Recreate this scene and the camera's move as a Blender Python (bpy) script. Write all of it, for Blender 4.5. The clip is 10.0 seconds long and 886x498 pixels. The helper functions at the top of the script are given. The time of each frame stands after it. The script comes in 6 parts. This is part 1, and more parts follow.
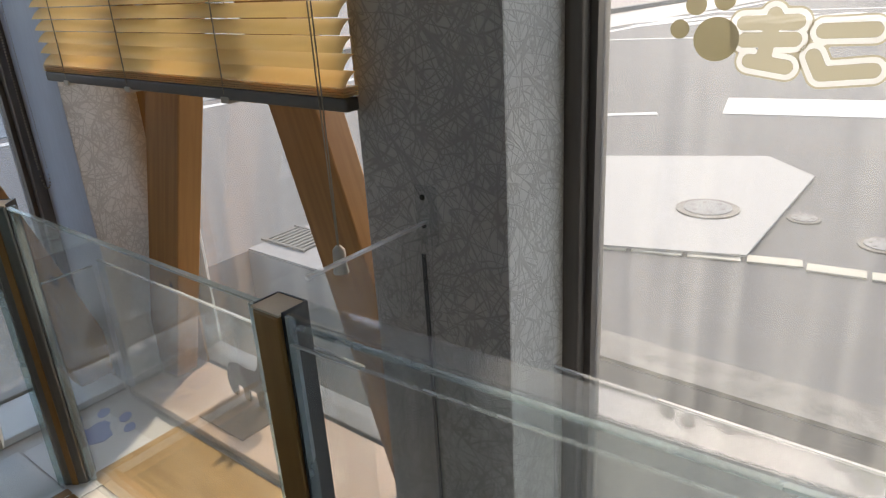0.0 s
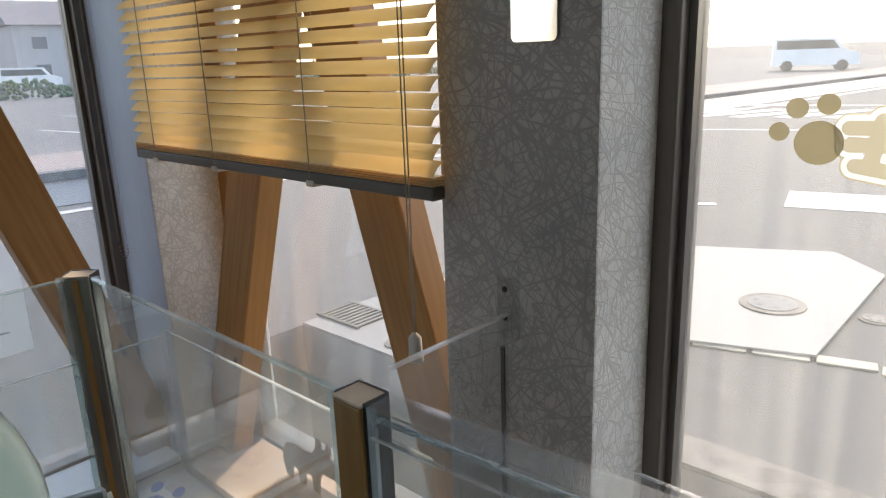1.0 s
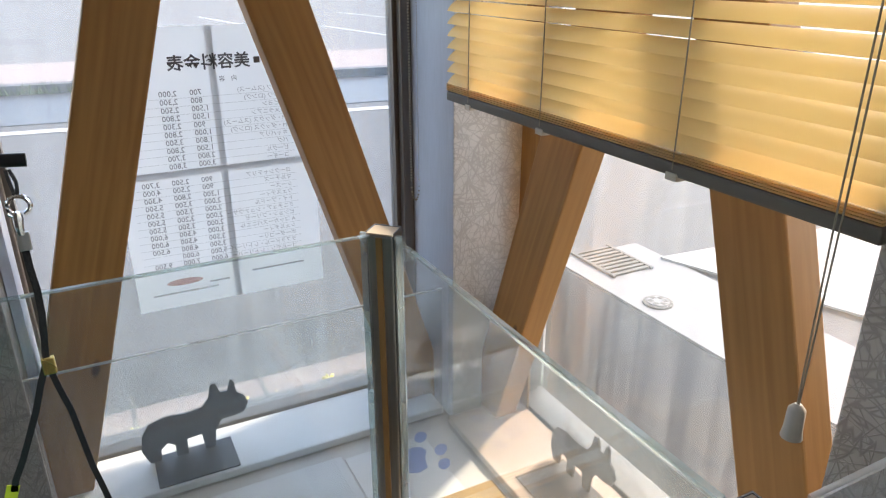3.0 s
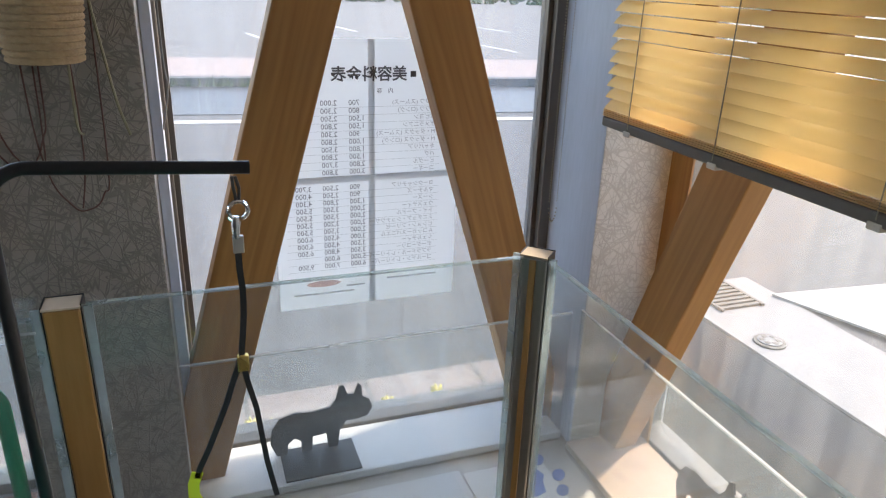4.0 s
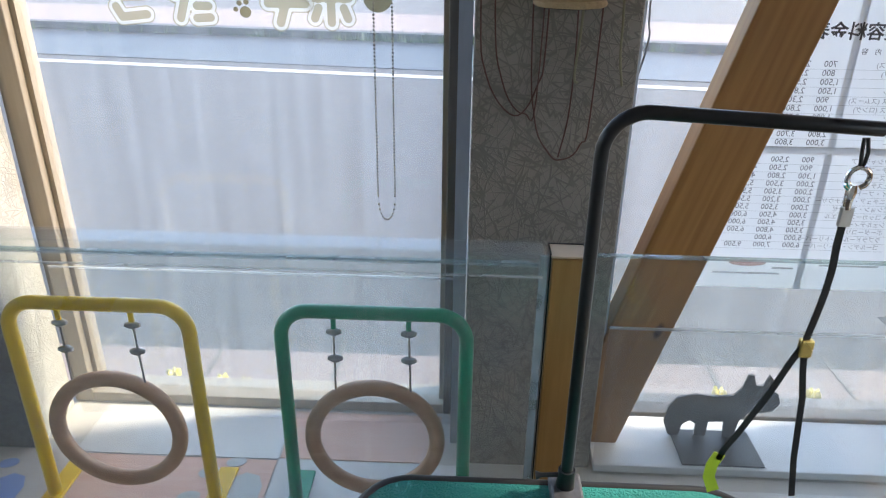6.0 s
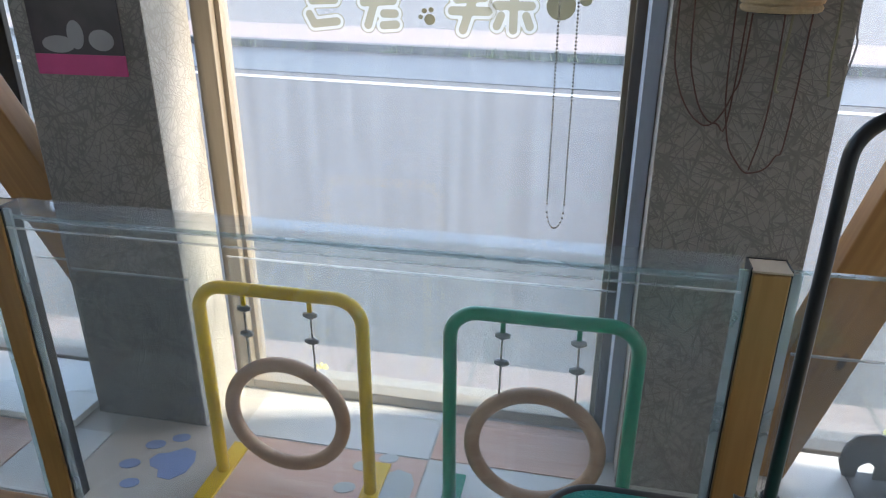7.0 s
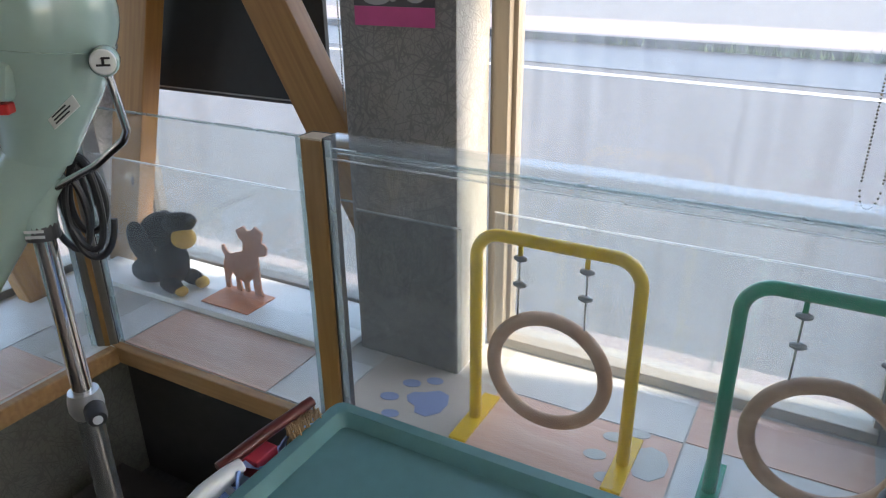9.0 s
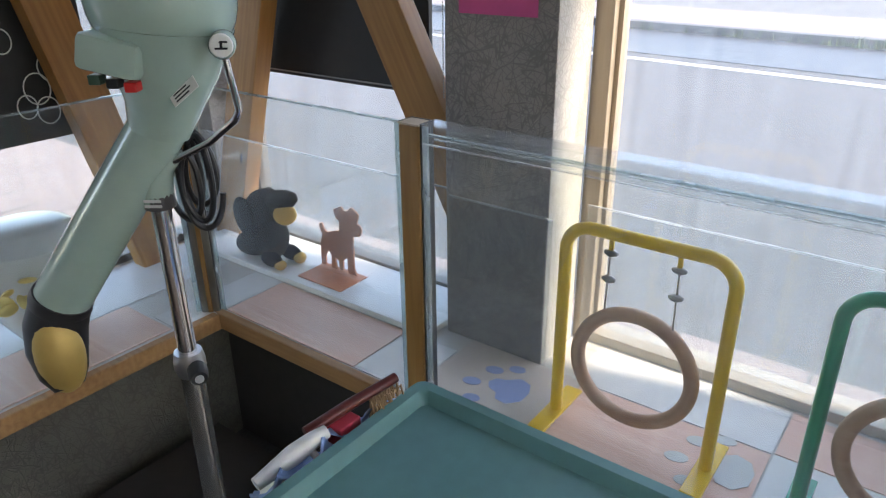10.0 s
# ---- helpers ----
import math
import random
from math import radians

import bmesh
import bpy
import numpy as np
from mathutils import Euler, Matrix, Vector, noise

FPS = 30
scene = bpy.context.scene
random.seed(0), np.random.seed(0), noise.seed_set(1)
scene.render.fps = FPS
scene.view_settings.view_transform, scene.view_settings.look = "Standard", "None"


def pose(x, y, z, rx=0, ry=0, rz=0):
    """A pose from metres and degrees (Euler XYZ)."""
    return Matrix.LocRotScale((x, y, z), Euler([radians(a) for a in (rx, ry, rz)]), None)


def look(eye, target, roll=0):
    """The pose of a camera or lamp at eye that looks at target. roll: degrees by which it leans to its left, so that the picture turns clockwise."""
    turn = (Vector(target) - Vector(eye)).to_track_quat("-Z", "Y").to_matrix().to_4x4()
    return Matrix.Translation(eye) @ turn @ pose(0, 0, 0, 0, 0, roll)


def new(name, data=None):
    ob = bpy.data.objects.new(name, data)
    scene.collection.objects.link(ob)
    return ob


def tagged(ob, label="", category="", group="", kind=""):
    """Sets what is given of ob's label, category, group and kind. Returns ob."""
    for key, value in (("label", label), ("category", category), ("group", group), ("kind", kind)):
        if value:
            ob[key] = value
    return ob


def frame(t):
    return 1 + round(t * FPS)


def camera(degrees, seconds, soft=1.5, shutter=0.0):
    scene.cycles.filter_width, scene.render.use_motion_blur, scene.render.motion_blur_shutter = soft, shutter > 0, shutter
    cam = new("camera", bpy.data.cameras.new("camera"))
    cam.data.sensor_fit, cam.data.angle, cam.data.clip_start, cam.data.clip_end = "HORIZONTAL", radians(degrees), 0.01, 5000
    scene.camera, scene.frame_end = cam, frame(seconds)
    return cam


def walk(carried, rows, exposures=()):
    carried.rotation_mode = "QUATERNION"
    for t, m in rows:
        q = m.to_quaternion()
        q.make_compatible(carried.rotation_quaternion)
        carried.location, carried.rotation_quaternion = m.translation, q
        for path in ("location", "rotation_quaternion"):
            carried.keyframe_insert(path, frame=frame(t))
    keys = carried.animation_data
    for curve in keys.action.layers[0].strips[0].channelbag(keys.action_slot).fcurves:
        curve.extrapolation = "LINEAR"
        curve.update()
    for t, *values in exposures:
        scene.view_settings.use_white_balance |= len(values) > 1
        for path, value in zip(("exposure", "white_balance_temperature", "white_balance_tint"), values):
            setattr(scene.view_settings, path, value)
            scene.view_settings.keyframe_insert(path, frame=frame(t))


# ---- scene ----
cam = camera(64.4, 10.0, soft=1.2)
PATH = [
    (0, look((0.04, 0.024, 1.468), (-1.141, 1.455, 0.72), -3.5)),
    (0.5, look((0.007, 0.023, 1.481), (-1.281, 1.369, 0.752), -2.5)),
    (1, look((-0.016, 0.006, 1.483), (-1.336, 1.411, 0.953), -2.1)),
    (1.5, look((-0.081, 0.027, 1.518), (-1.407, 1.366, 0.849), -0.2)),
    (2, look((-0.204, 0.078, 1.544), (-1.657, 1.261, 0.846), 0.4)),
    (2.5, look((-0.288, 0.062, 1.554), (-1.863, 1.108, 0.902), 0.6)),
    (2.7, look((-0.309, 0.059, 1.551), (-1.919, 1.017, 0.85), -0.1)),
    (3.8, look((-0.411, -0.089, 1.559), (-2.143, 0.577, 0.813), 1.8)),
    (4, look((-0.41, -0.106, 1.571), (-2.158, 0.541, 0.846), 2.0)),
    (4.5, look((-0.476, -0.204, 1.563), (-2.257, 0.294, 0.803), 2.9)),
    (5, look((-0.516, -0.307, 1.556), (-2.332, -0.044, 0.761), 1.8)),
    (5.5, look((-0.544, -0.393, 1.539), (-2.369, -0.271, 0.731), 1.5)),
    (6, look((-0.541, -0.488, 1.528), (-2.36, -0.554, 0.699), 0.8)),
    (6.2, look((-0.541, -0.53, 1.524), (-2.364, -0.688, 0.717), 0.3)),
    (7.3, look((-0.495, -0.655, 1.473), (-2.291, -1.055, 0.689), 0.4)),
    (7.5, look((-0.476, -0.694, 1.448), (-2.287, -1.074, 0.689), 1.4)),
    (8, look((-0.455, -0.719, 1.44), (-2.199, -1.264, 0.628), 0.6)),
    (8.5, look((-0.44, -0.749, 1.435), (-2.13, -1.461, 0.637), -0.2)),
    (9, look((-0.441, -0.771, 1.422), (-2.046, -1.664, 0.629), -0.7)),
    (9.5, look((-0.437, -0.789, 1.422), (-1.937, -1.859, 0.644), -1.0)),
    (10, look((-0.429, -0.757, 1.427), (-1.881, -1.862, 0.607), -0.7)),
]
walk(cam, PATH,
     exposures=((0.0, 1.74, 7400, 13), (1.0, 1.98, 7400, 13), (1.5, 2.16, 7500, 13), (2.0, 2.6, 7500, 13), (2.5, 2.62, 7300, 12), (4.0, 2.52, 7300, 13), (5.5, 2.6, 6900, 12), (7.5, 2.6, 7000, 11), (10.0, 2.85, 7200, 15)))

# ---- world and sun ----
wd = bpy.data.worlds.new("sky")
scene.world = wd
wd.use_nodes = True
SUN_AZ = (-0.22, 0.975)
SUN_EL = 42.0
sky = wd.node_tree.nodes.new("ShaderNodeTexSky")
sky.sky_type = "NISHITA"
sky.sun_disc = False
sky.sun_elevation = radians(SUN_EL)
sky.sun_rotation = math.atan2(SUN_AZ[0], SUN_AZ[1])
bg = wd.node_tree.nodes["Background"]
bg.inputs["Strength"].default_value = 0.15
wd.node_tree.links.new(sky.outputs["Color"], bg.inputs["Color"])
sun_data = bpy.data.lights.new("sun", "SUN")
sun_data.energy = 1.5
sun_data.angle = radians(4.0)
sun_data.color = (1.0, 0.94, 0.84)
sun = new("sun", sun_data)
_c = math.cos(radians(SUN_EL))
sun.matrix_world = look((0, 0, 0), (-SUN_AZ[0] * _c, -SUN_AZ[1] * _c, -math.sin(radians(SUN_EL))))


# ---- materials ----
def nodes_of(name):
    m = bpy.data.materials.new(name)
    m.use_nodes = True
    return m, m.node_tree.nodes, m.node_tree.links, m.node_tree.nodes["Principled BSDF"]


def simple(name, col, rough=0.5, metal=0.0, var=0.12, scale=25.0, bump=0.05, coat=0.0, stretch=(1, 1, 1)):
    """A surface with colour variation at two scales and a fine relief."""
    m, n, l, p = nodes_of(name)
    tc = n.new("ShaderNodeTexCoord")
    mp = n.new("ShaderNodeMapping")
    mp.inputs["Scale"].default_value = stretch
    l.new(tc.outputs["Object"], mp.inputs["Vector"])
    a = n.new("ShaderNodeTexNoise")
    a.inputs["Scale"].default_value = scale
    a.inputs["Detail"].default_value = 6
    b = n.new("ShaderNodeTexNoise")
    b.inputs["Scale"].default_value = scale / 9
    b.inputs["Detail"].default_value = 3
    l.new(mp.outputs[0], a.inputs["Vector"])
    l.new(mp.outputs[0], b.inputs["Vector"])
    ad = n.new("ShaderNodeMath")
    ad.operation = "ADD"
    l.new(a.outputs["Fac"], ad.inputs[0])
    l.new(b.outputs["Fac"], ad.inputs[1])
    mr = n.new("ShaderNodeMapRange")
    mr.inputs["From Min"].default_value, mr.inputs["From Max"].default_value = 0.6, 1.4
    mr.inputs["To Min"].default_value, mr.inputs["To Max"].default_value = 1 - var, 1 + var
    l.new(ad.outputs[0], mr.inputs["Value"])
    mx = n.new("ShaderNodeMix")
    mx.data_type, mx.blend_type = "RGBA", "MULTIPLY"
    mx.inputs["Factor"].default_value = 1
    mx.inputs["A"].default_value = (*col, 1)
    l.new(mr.outputs[0], mx.inputs["B"])
    l.new(mx.outputs["Result"], p.inputs["Base Color"])
    rr = n.new("ShaderNodeMapRange")
    rr.inputs["To Min"].default_value, rr.inputs["To Max"].default_value = max(0.02, rough - 0.08), min(1, rough + 0.1)
    l.new(b.outputs["Fac"], rr.inputs["Value"])
    l.new(rr.outputs[0], p.inputs["Roughness"])
    p.inputs["Metallic"].default_value = metal
    p.inputs["Coat Weight"].default_value = coat
    if bump:
        bp = n.new("ShaderNodeBump")
        bp.inputs["Strength"].default_value = bump
        bp.inputs["Distance"].default_value = 0.004
        l.new(a.outputs["Fac"], bp.inputs["Height"])
        l.new(bp.outputs[0], p.inputs["Normal"])
    return m


def wood(name, dark, light, axis="z", rough=0.5, knots=True):
    """Sawn timber with grain along an axis, and knots."""
    m, n, l, p = nodes_of(name)
    tc = n.new("ShaderNodeTexCoord")
    mp = n.new("ShaderNodeMapping")
    mp.inputs["Scale"].default_value = {"x": (1.2, 14, 14), "y": (14, 1.2, 14), "z": (14, 14, 0.9)}[axis]
    l.new(tc.outputs["Object"], mp.inputs["Vector"])
    a = n.new("ShaderNodeTexNoise")
    a.inputs["Scale"].default_value, a.inputs["Detail"].default_value, a.inputs["Distortion"].default_value = 3.0, 5, 0.6
    l.new(mp.outputs[0], a.inputs["Vector"])
    w = n.new("ShaderNodeTexWave")
    w.inputs["Scale"].default_value, w.inputs["Distortion"].default_value = 1.1, 6
    w.inputs["Detail"].default_value = 3
    l.new(mp.outputs[0], w.inputs["Vector"])
    mixf = n.new("ShaderNodeMix")
    mixf.inputs["Factor"].default_value = 0.1
    l.new(a.outputs["Fac"], mixf.inputs["A"])
    l.new(w.outputs["Fac"], mixf.inputs["B"])
    cr = n.new("ShaderNodeValToRGB")
    cr.color_ramp.elements[0].color, cr.color_ramp.elements[1].color = (*dark, 1), (*light, 1)
    cr.color_ramp.elements[0].position, cr.color_ramp.elements[1].position = 0.25, 0.75
    l.new(mixf.outputs["Result"], cr.inputs["Fac"])
    out = cr.outputs["Color"]
    if knots:
        mp2 = n.new("ShaderNodeMapping")
        mp2.inputs["Scale"].default_value = {"x": (3.5, 7, 7), "y": (7, 3.5, 7), "z": (7, 7, 3.0)}[axis]
        l.new(tc.outputs["Object"], mp2.inputs["Vector"])
        v = n.new("ShaderNodeTexVoronoi")
        v.inputs["Scale"].default_value = 1.0
        l.new(mp2.outputs[0], v.inputs["Vector"])
        k = n.new("ShaderNodeMapRange")
        k.inputs["From Min"].default_value, k.inputs["From Max"].default_value = 0.045, 0.09
        k.inputs["To Min"].default_value, k.inputs["To Max"].default_value = 1, 0
        l.new(v.outputs["Distance"], k.inputs["Value"])
        mx = n.new("ShaderNodeMix")
        mx.data_type = "RGBA"
        mx.inputs["B"].default_value = (dark[0] * 0.25, dark[1] * 0.2, dark[2] * 0.2, 1)
        l.new(k.outputs[0], mx.inputs["Factor"])
        l.new(out, mx.inputs["A"])
        out = mx.outputs["Result"]
    l.new(out, p.inputs["Base Color"])
    p.inputs["Roughness"].default_value = rough
    bp = n.new("ShaderNodeBump")
    bp.inputs["Strength"].default_value, bp.inputs["Distance"].default_value = 0.15, 0.003
    l.new(mixf.outputs["Result"], bp.inputs["Height"])
    l.new(bp.outputs[0], p.inputs["Normal"])
    return m


def wallpaper(name, base, line, plane):
    """Paper with long thin fibres crossing at all angles. plane: the two axes of the wall."""
    m, n, l, p = nodes_of(name)
    tc = n.new("ShaderNodeTexCoord")
    sep = n.new("ShaderNodeSeparateXYZ")
    l.new(tc.outputs["Object"], sep.inputs[0])
    com = n.new("ShaderNodeCombineXYZ")
    l.new(sep.outputs[plane[0].upper()], com.inputs["X"])
    l.new(sep.outputs[plane[1].upper()], com.inputs["Y"])
    total = None
    for i, ang in enumerate((8, 35, 62, 95, 122, 150)):
        rot = n.new("ShaderNodeMapping")
        rot.inputs["Rotation"].default_value = (0, 0, radians(ang))
        rot.inputs["Location"].default_value = (i * 3.1, i * 1.7, i * 5.0)
        l.new(com.outputs[0], rot.inputs["Vector"])
        st = n.new("ShaderNodeMapping")
        st.inputs["Scale"].default_value = (8.0, 44.0, 1)
        l.new(rot.outputs[0], st.inputs["Vector"])
        no = n.new("ShaderNodeTexNoise")
        no.inputs["Scale"].default_value, no.inputs["Detail"].default_value = 1.0, 0.5
        l.new(st.outputs[0], no.inputs["Vector"])
        cm = n.new("ShaderNodeMath")
        cm.operation = "SUBTRACT"
        cm.inputs[1].default_value = 0.5
        l.new(no.outputs["Fac"], cm.inputs[0])
        ab = n.new("ShaderNodeMath")
        ab.operation = "ABSOLUTE"
        l.new(cm.outputs[0], ab.inputs[0])
        mr = n.new("ShaderNodeMapRange")
        mr.inputs["From Min"].default_value, mr.inputs["From Max"].default_value = 0.006, 0.026
        mr.inputs["To Min"].default_value, mr.inputs["To Max"].default_value = 1, 0
        l.new(ab.outputs[0], mr.inputs["Value"])
        if total is None:
            total = mr.outputs[0]
        else:
            mxm = n.new("ShaderNodeMath")
            mxm.operation = "MAXIMUM"
            l.new(total, mxm.inputs[0])
            l.new(mr.outputs[0], mxm.inputs[1])
            total = mxm.outputs[0]
    big = n.new("ShaderNodeTexNoise")
    big.inputs["Scale"].default_value, big.inputs["Detail"].default_value = 5, 5
    l.new(tc.outputs["Object"], big.inputs["Vector"])
    st2 = n.new("ShaderNodeMapRange")
    st2.inputs["From Min"].default_value, st2.inputs["From Max"].default_value = 0.3, 0.7
    st2.inputs["To Min"].default_value, st2.inputs["To Max"].default_value = 0.85, 1.05
    l.new(big.outputs["Fac"], st2.inputs["Value"])
    mul = n.new("ShaderNodeMath")
    mul.operation = "MULTIPLY"
    mul.inputs[1].default_value = 0.62
    l.new(total, mul.inputs[0])
    mx = n.new("ShaderNodeMix")
    mx.data_type = "RGBA"
    mx.inputs["A"].default_value, mx.inputs["B"].default_value = (*base, 1), (*line, 1)
    l.new(mul.outputs[0], mx.inputs["Factor"])
    m2 = n.new("ShaderNodeMix")
    m2.data_type, m2.blend_type = "RGBA", "MULTIPLY"
    m2.inputs["Factor"].default_value = 1
    l.new(mx.outputs["Result"], m2.inputs["A"])
    l.new(st2.outputs[0], m2.inputs["B"])
    l.new(m2.outputs["Result"], p.inputs["Base Color"])
    p.inputs["Roughness"].default_value = 0.6
    bp = n.new("ShaderNodeBump")
    bp.inputs["Strength"].default_value, bp.inputs["Distance"].default_value = 0.5, 0.002
    l.new(total, bp.inputs["Height"])
    l.new(bp.outputs[0], p.inputs["Normal"])
    return m


def clear(name, tint=(1, 1, 1), dirt=0.06, low_gloss=0.03, streak=True, dirt_col=(0.8, 0.85, 0.9), grazing=0.85):
    """Thin clear sheet: lets light through, mirrors by angle, with a veil of dust in vertical streaks."""
    m, n, l, p = nodes_of(name)
    n.remove(p)
    outn = n["Material Output"]
    tr = n.new("ShaderNodeBsdfTransparent")
    tr.inputs["Color"].default_value = (*tint, 1)
    gl = n.new("ShaderNodeBsdfGlossy")
    gl.inputs["Roughness"].default_value = 0.02
    lw = n.new("ShaderNodeLayerWeight")
    lw.inputs["Blend"].default_value = 0.5
    pw = n.new("ShaderNodeMath")
    pw.operation = "POWER"
    pw.inputs[1].default_value = 4.5
    l.new(lw.outputs["Facing"], pw.inputs[0])
    fr = n.new("ShaderNodeMath")
    fr.operation = "MULTIPLY_ADD"
    fr.inputs[1].default_value, fr.inputs[2].default_value = grazing, low_gloss
    l.new(pw.outputs[0], fr.inputs[0])
    mix = n.new("ShaderNodeMixShader")
    l.new(fr.outputs[0], mix.inputs[0])
    l.new(tr.outputs[0], mix.inputs[1])
    l.new(gl.outputs[0], mix.inputs[2])
    last = mix
    if dirt:
        tc = n.new("ShaderNodeTexCoord")
        mp = n.new("ShaderNodeMapping")
        mp.inputs["Scale"].default_value = (34, 34, 1.6) if streak else (5, 5, 5)
        l.new(tc.outputs["Object"], mp.inputs["Vector"])
        no = n.new("ShaderNodeTexNoise")
        no.inputs["Scale"].default_value, no.inputs["Detail"].default_value = 1, 6
        l.new(mp.outputs[0], no.inputs["Vector"])
        mr = n.new("ShaderNodeMapRange")
        mr.inputs["From Min"].default_value, mr.inputs["From Max"].default_value = 0.35, 0.75
        mr.inputs["To Min"].default_value, mr.inputs["To Max"].default_value = dirt * 0.65, dirt * 1.6
        l.new(no.outputs["Fac"], mr.inputs["Value"])
        tl = n.new("ShaderNodeBsdfTranslucent")
        tl.inputs["Color"].default_value = (*dirt_col, 1)
        df = n.new("ShaderNodeBsdfDiffuse")
        df.inputs["Color"].default_value = (*dirt_col, 1)
        hf = n.new("ShaderNodeMixShader")
        l.new(tl.outputs[0], hf.inputs[1])
        l.new(df.outputs[0], hf.inputs[2])
        m2 = n.new("ShaderNodeMixShader")
        l.new(mr.outputs[0], m2.inputs[0])
        l.new(mix.outputs[0], m2.inputs[1])
        l.new(hf.outputs[0], m2.inputs[2])
        last = m2
    l.new(last.outputs[0], outn.inputs["Surface"])
    return m


def slat_material():
    """Thin cream slats that let some light through."""
    m, n, l, p = nodes_of("cream_blind")
    tl = n.new("ShaderNodeBsdfTranslucent")
    tl.inputs["Color"].default_value = (0.93, 0.68, 0.27, 1)
    mix = n.new("ShaderNodeMixShader")
    mix.inputs[0].default_value = 0.55
    p.inputs["Base Color"].default_value = (0.62, 0.5, 0.3, 1)
    p.inputs["Roughness"].default_value = 0.45
    l.new(p.outputs[0], mix.inputs[1])
    l.new(tl.outputs[0], mix.inputs[2])
    l.new(mix.outputs[0], n["Material Output"].inputs["Surface"])
    return m


# Pillar papers are one grey paper, with each face's light put into its tone.
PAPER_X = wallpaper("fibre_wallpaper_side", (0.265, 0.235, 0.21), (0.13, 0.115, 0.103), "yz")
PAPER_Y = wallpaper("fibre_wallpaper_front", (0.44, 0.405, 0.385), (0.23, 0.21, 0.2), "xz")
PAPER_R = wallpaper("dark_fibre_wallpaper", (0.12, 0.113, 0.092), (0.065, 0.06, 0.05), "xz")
LIT_PAPER = wallpaper("pale_fibre_wallpaper", (0.46, 0.435, 0.39), (0.33, 0.31, 0.27), "xz")
LIT_PAPER_X = wallpaper("lit_fibre_wallpaper_side", (0.62, 0.6, 0.56), (0.4, 0.38, 0.34), "yz")
PLASTER = simple("plaster", (0.75, 0.73, 0.7), 0.85, var=0.06, bump=0.1)
CEIL = simple("ceiling_paint", (0.8, 0.79, 0.76), 0.9, var=0.04)
TRIM = simple("bluish_trim", (0.42, 0.46, 0.55), 0.5, var=0.1, stretch=(4, 4, 0.6))
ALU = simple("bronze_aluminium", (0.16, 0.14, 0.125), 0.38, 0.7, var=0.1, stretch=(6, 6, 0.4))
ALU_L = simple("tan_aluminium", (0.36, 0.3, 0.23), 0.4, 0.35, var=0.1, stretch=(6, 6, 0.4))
STEEL = simple("brushed_steel", (0.55, 0.54, 0.52), 0.3, 0.9, var=0.08)
CHROME = simple("chrome", (0.75, 0.75, 0.75), 0.1, 1.0, var=0.04, bump=0)
BEAM = wood("pine_beam", (0.24, 0.105, 0.025), (0.37, 0.18, 0.05))
POSTWOOD = wood("varnished_post", (0.24, 0.12, 0.035), (0.36, 0.2, 0.07), knots=False, rough=0.35)
ENDWOOD = simple("pale_end_grain", (0.5, 0.41, 0.3), 0.7)
NOSING = wood("bench_nosing", (0.26, 0.13, 0.05), (0.4, 0.22, 0.09), "y", knots=False)
BLACK = simple("black_plastic", (0.018, 0.018, 0.02), 0.4, var=0.2)
BLACKM = simple("black_metal", (0.02, 0.02, 0.022), 0.3, 0.3, var=0.2)
GLASS = clear("dusty_window_glass", dirt=0.105)
GLASS_C = clear("corner_window_glass", dirt=0.055, dirt_col=(0.84, 0.84, 0.8))
GLASS_N = clear("sunlit_dusty_glass", dirt=0.1, dirt_col=(0.86, 0.84, 0.78))
FENCE = clear("fence_glass", (0.93, 0.95, 0.94), dirt=0.022, streak=False)
EDGE = clear("glass_edge", (0.75, 0.85, 0.83), dirt=0.25, streak=False)
ACRYL = clear("clear_acrylic", (0.96, 0.97, 0.97), dirt=0.035, streak=False)
ACRYL_E = clear("acrylic_edge", (0.95, 0.96, 0.96), dirt=0.3, streak=False, dirt_col=(0.95, 0.95, 0.95))
RAIL_W = clear("acrylic_web", (0.95, 0.96, 0.96), dirt=0.06, low_gloss=0.05, grazing=0.4, streak=False, dirt_col=(0.95, 0.95, 0.95))
SLAT = slat_material()
RAIL_D = simple("dark_bottom_rail", (0.1, 0.085, 0.07), 0.45)
CORD = simple("cord", (0.3, 0.26, 0.2), 0.8)


# ---- mesh helpers ----
WORLD = {}


def box(bm, x0, x1, y0, y1, z0, z1, bevel=0.0):
    vs = [bm.verts.new((x, y, z)) for x in (x0, x1) for y in (y0, y1) for z in (z0, z1)]
    fs = [bm.faces.new([vs[i] for i in q]) for q in ((0, 1, 3, 2), (4, 6, 7, 5), (0, 4, 5, 1), (2, 3, 7, 6), (0, 2, 6, 4), (1, 5, 7, 3))]
    if bevel:
        es = list({e for f in fs for e in f.edges})
        bmesh.ops.bevel(bm, geom=es, offset=bevel, segments=2, affect="EDGES", profile=0.5)
    return vs


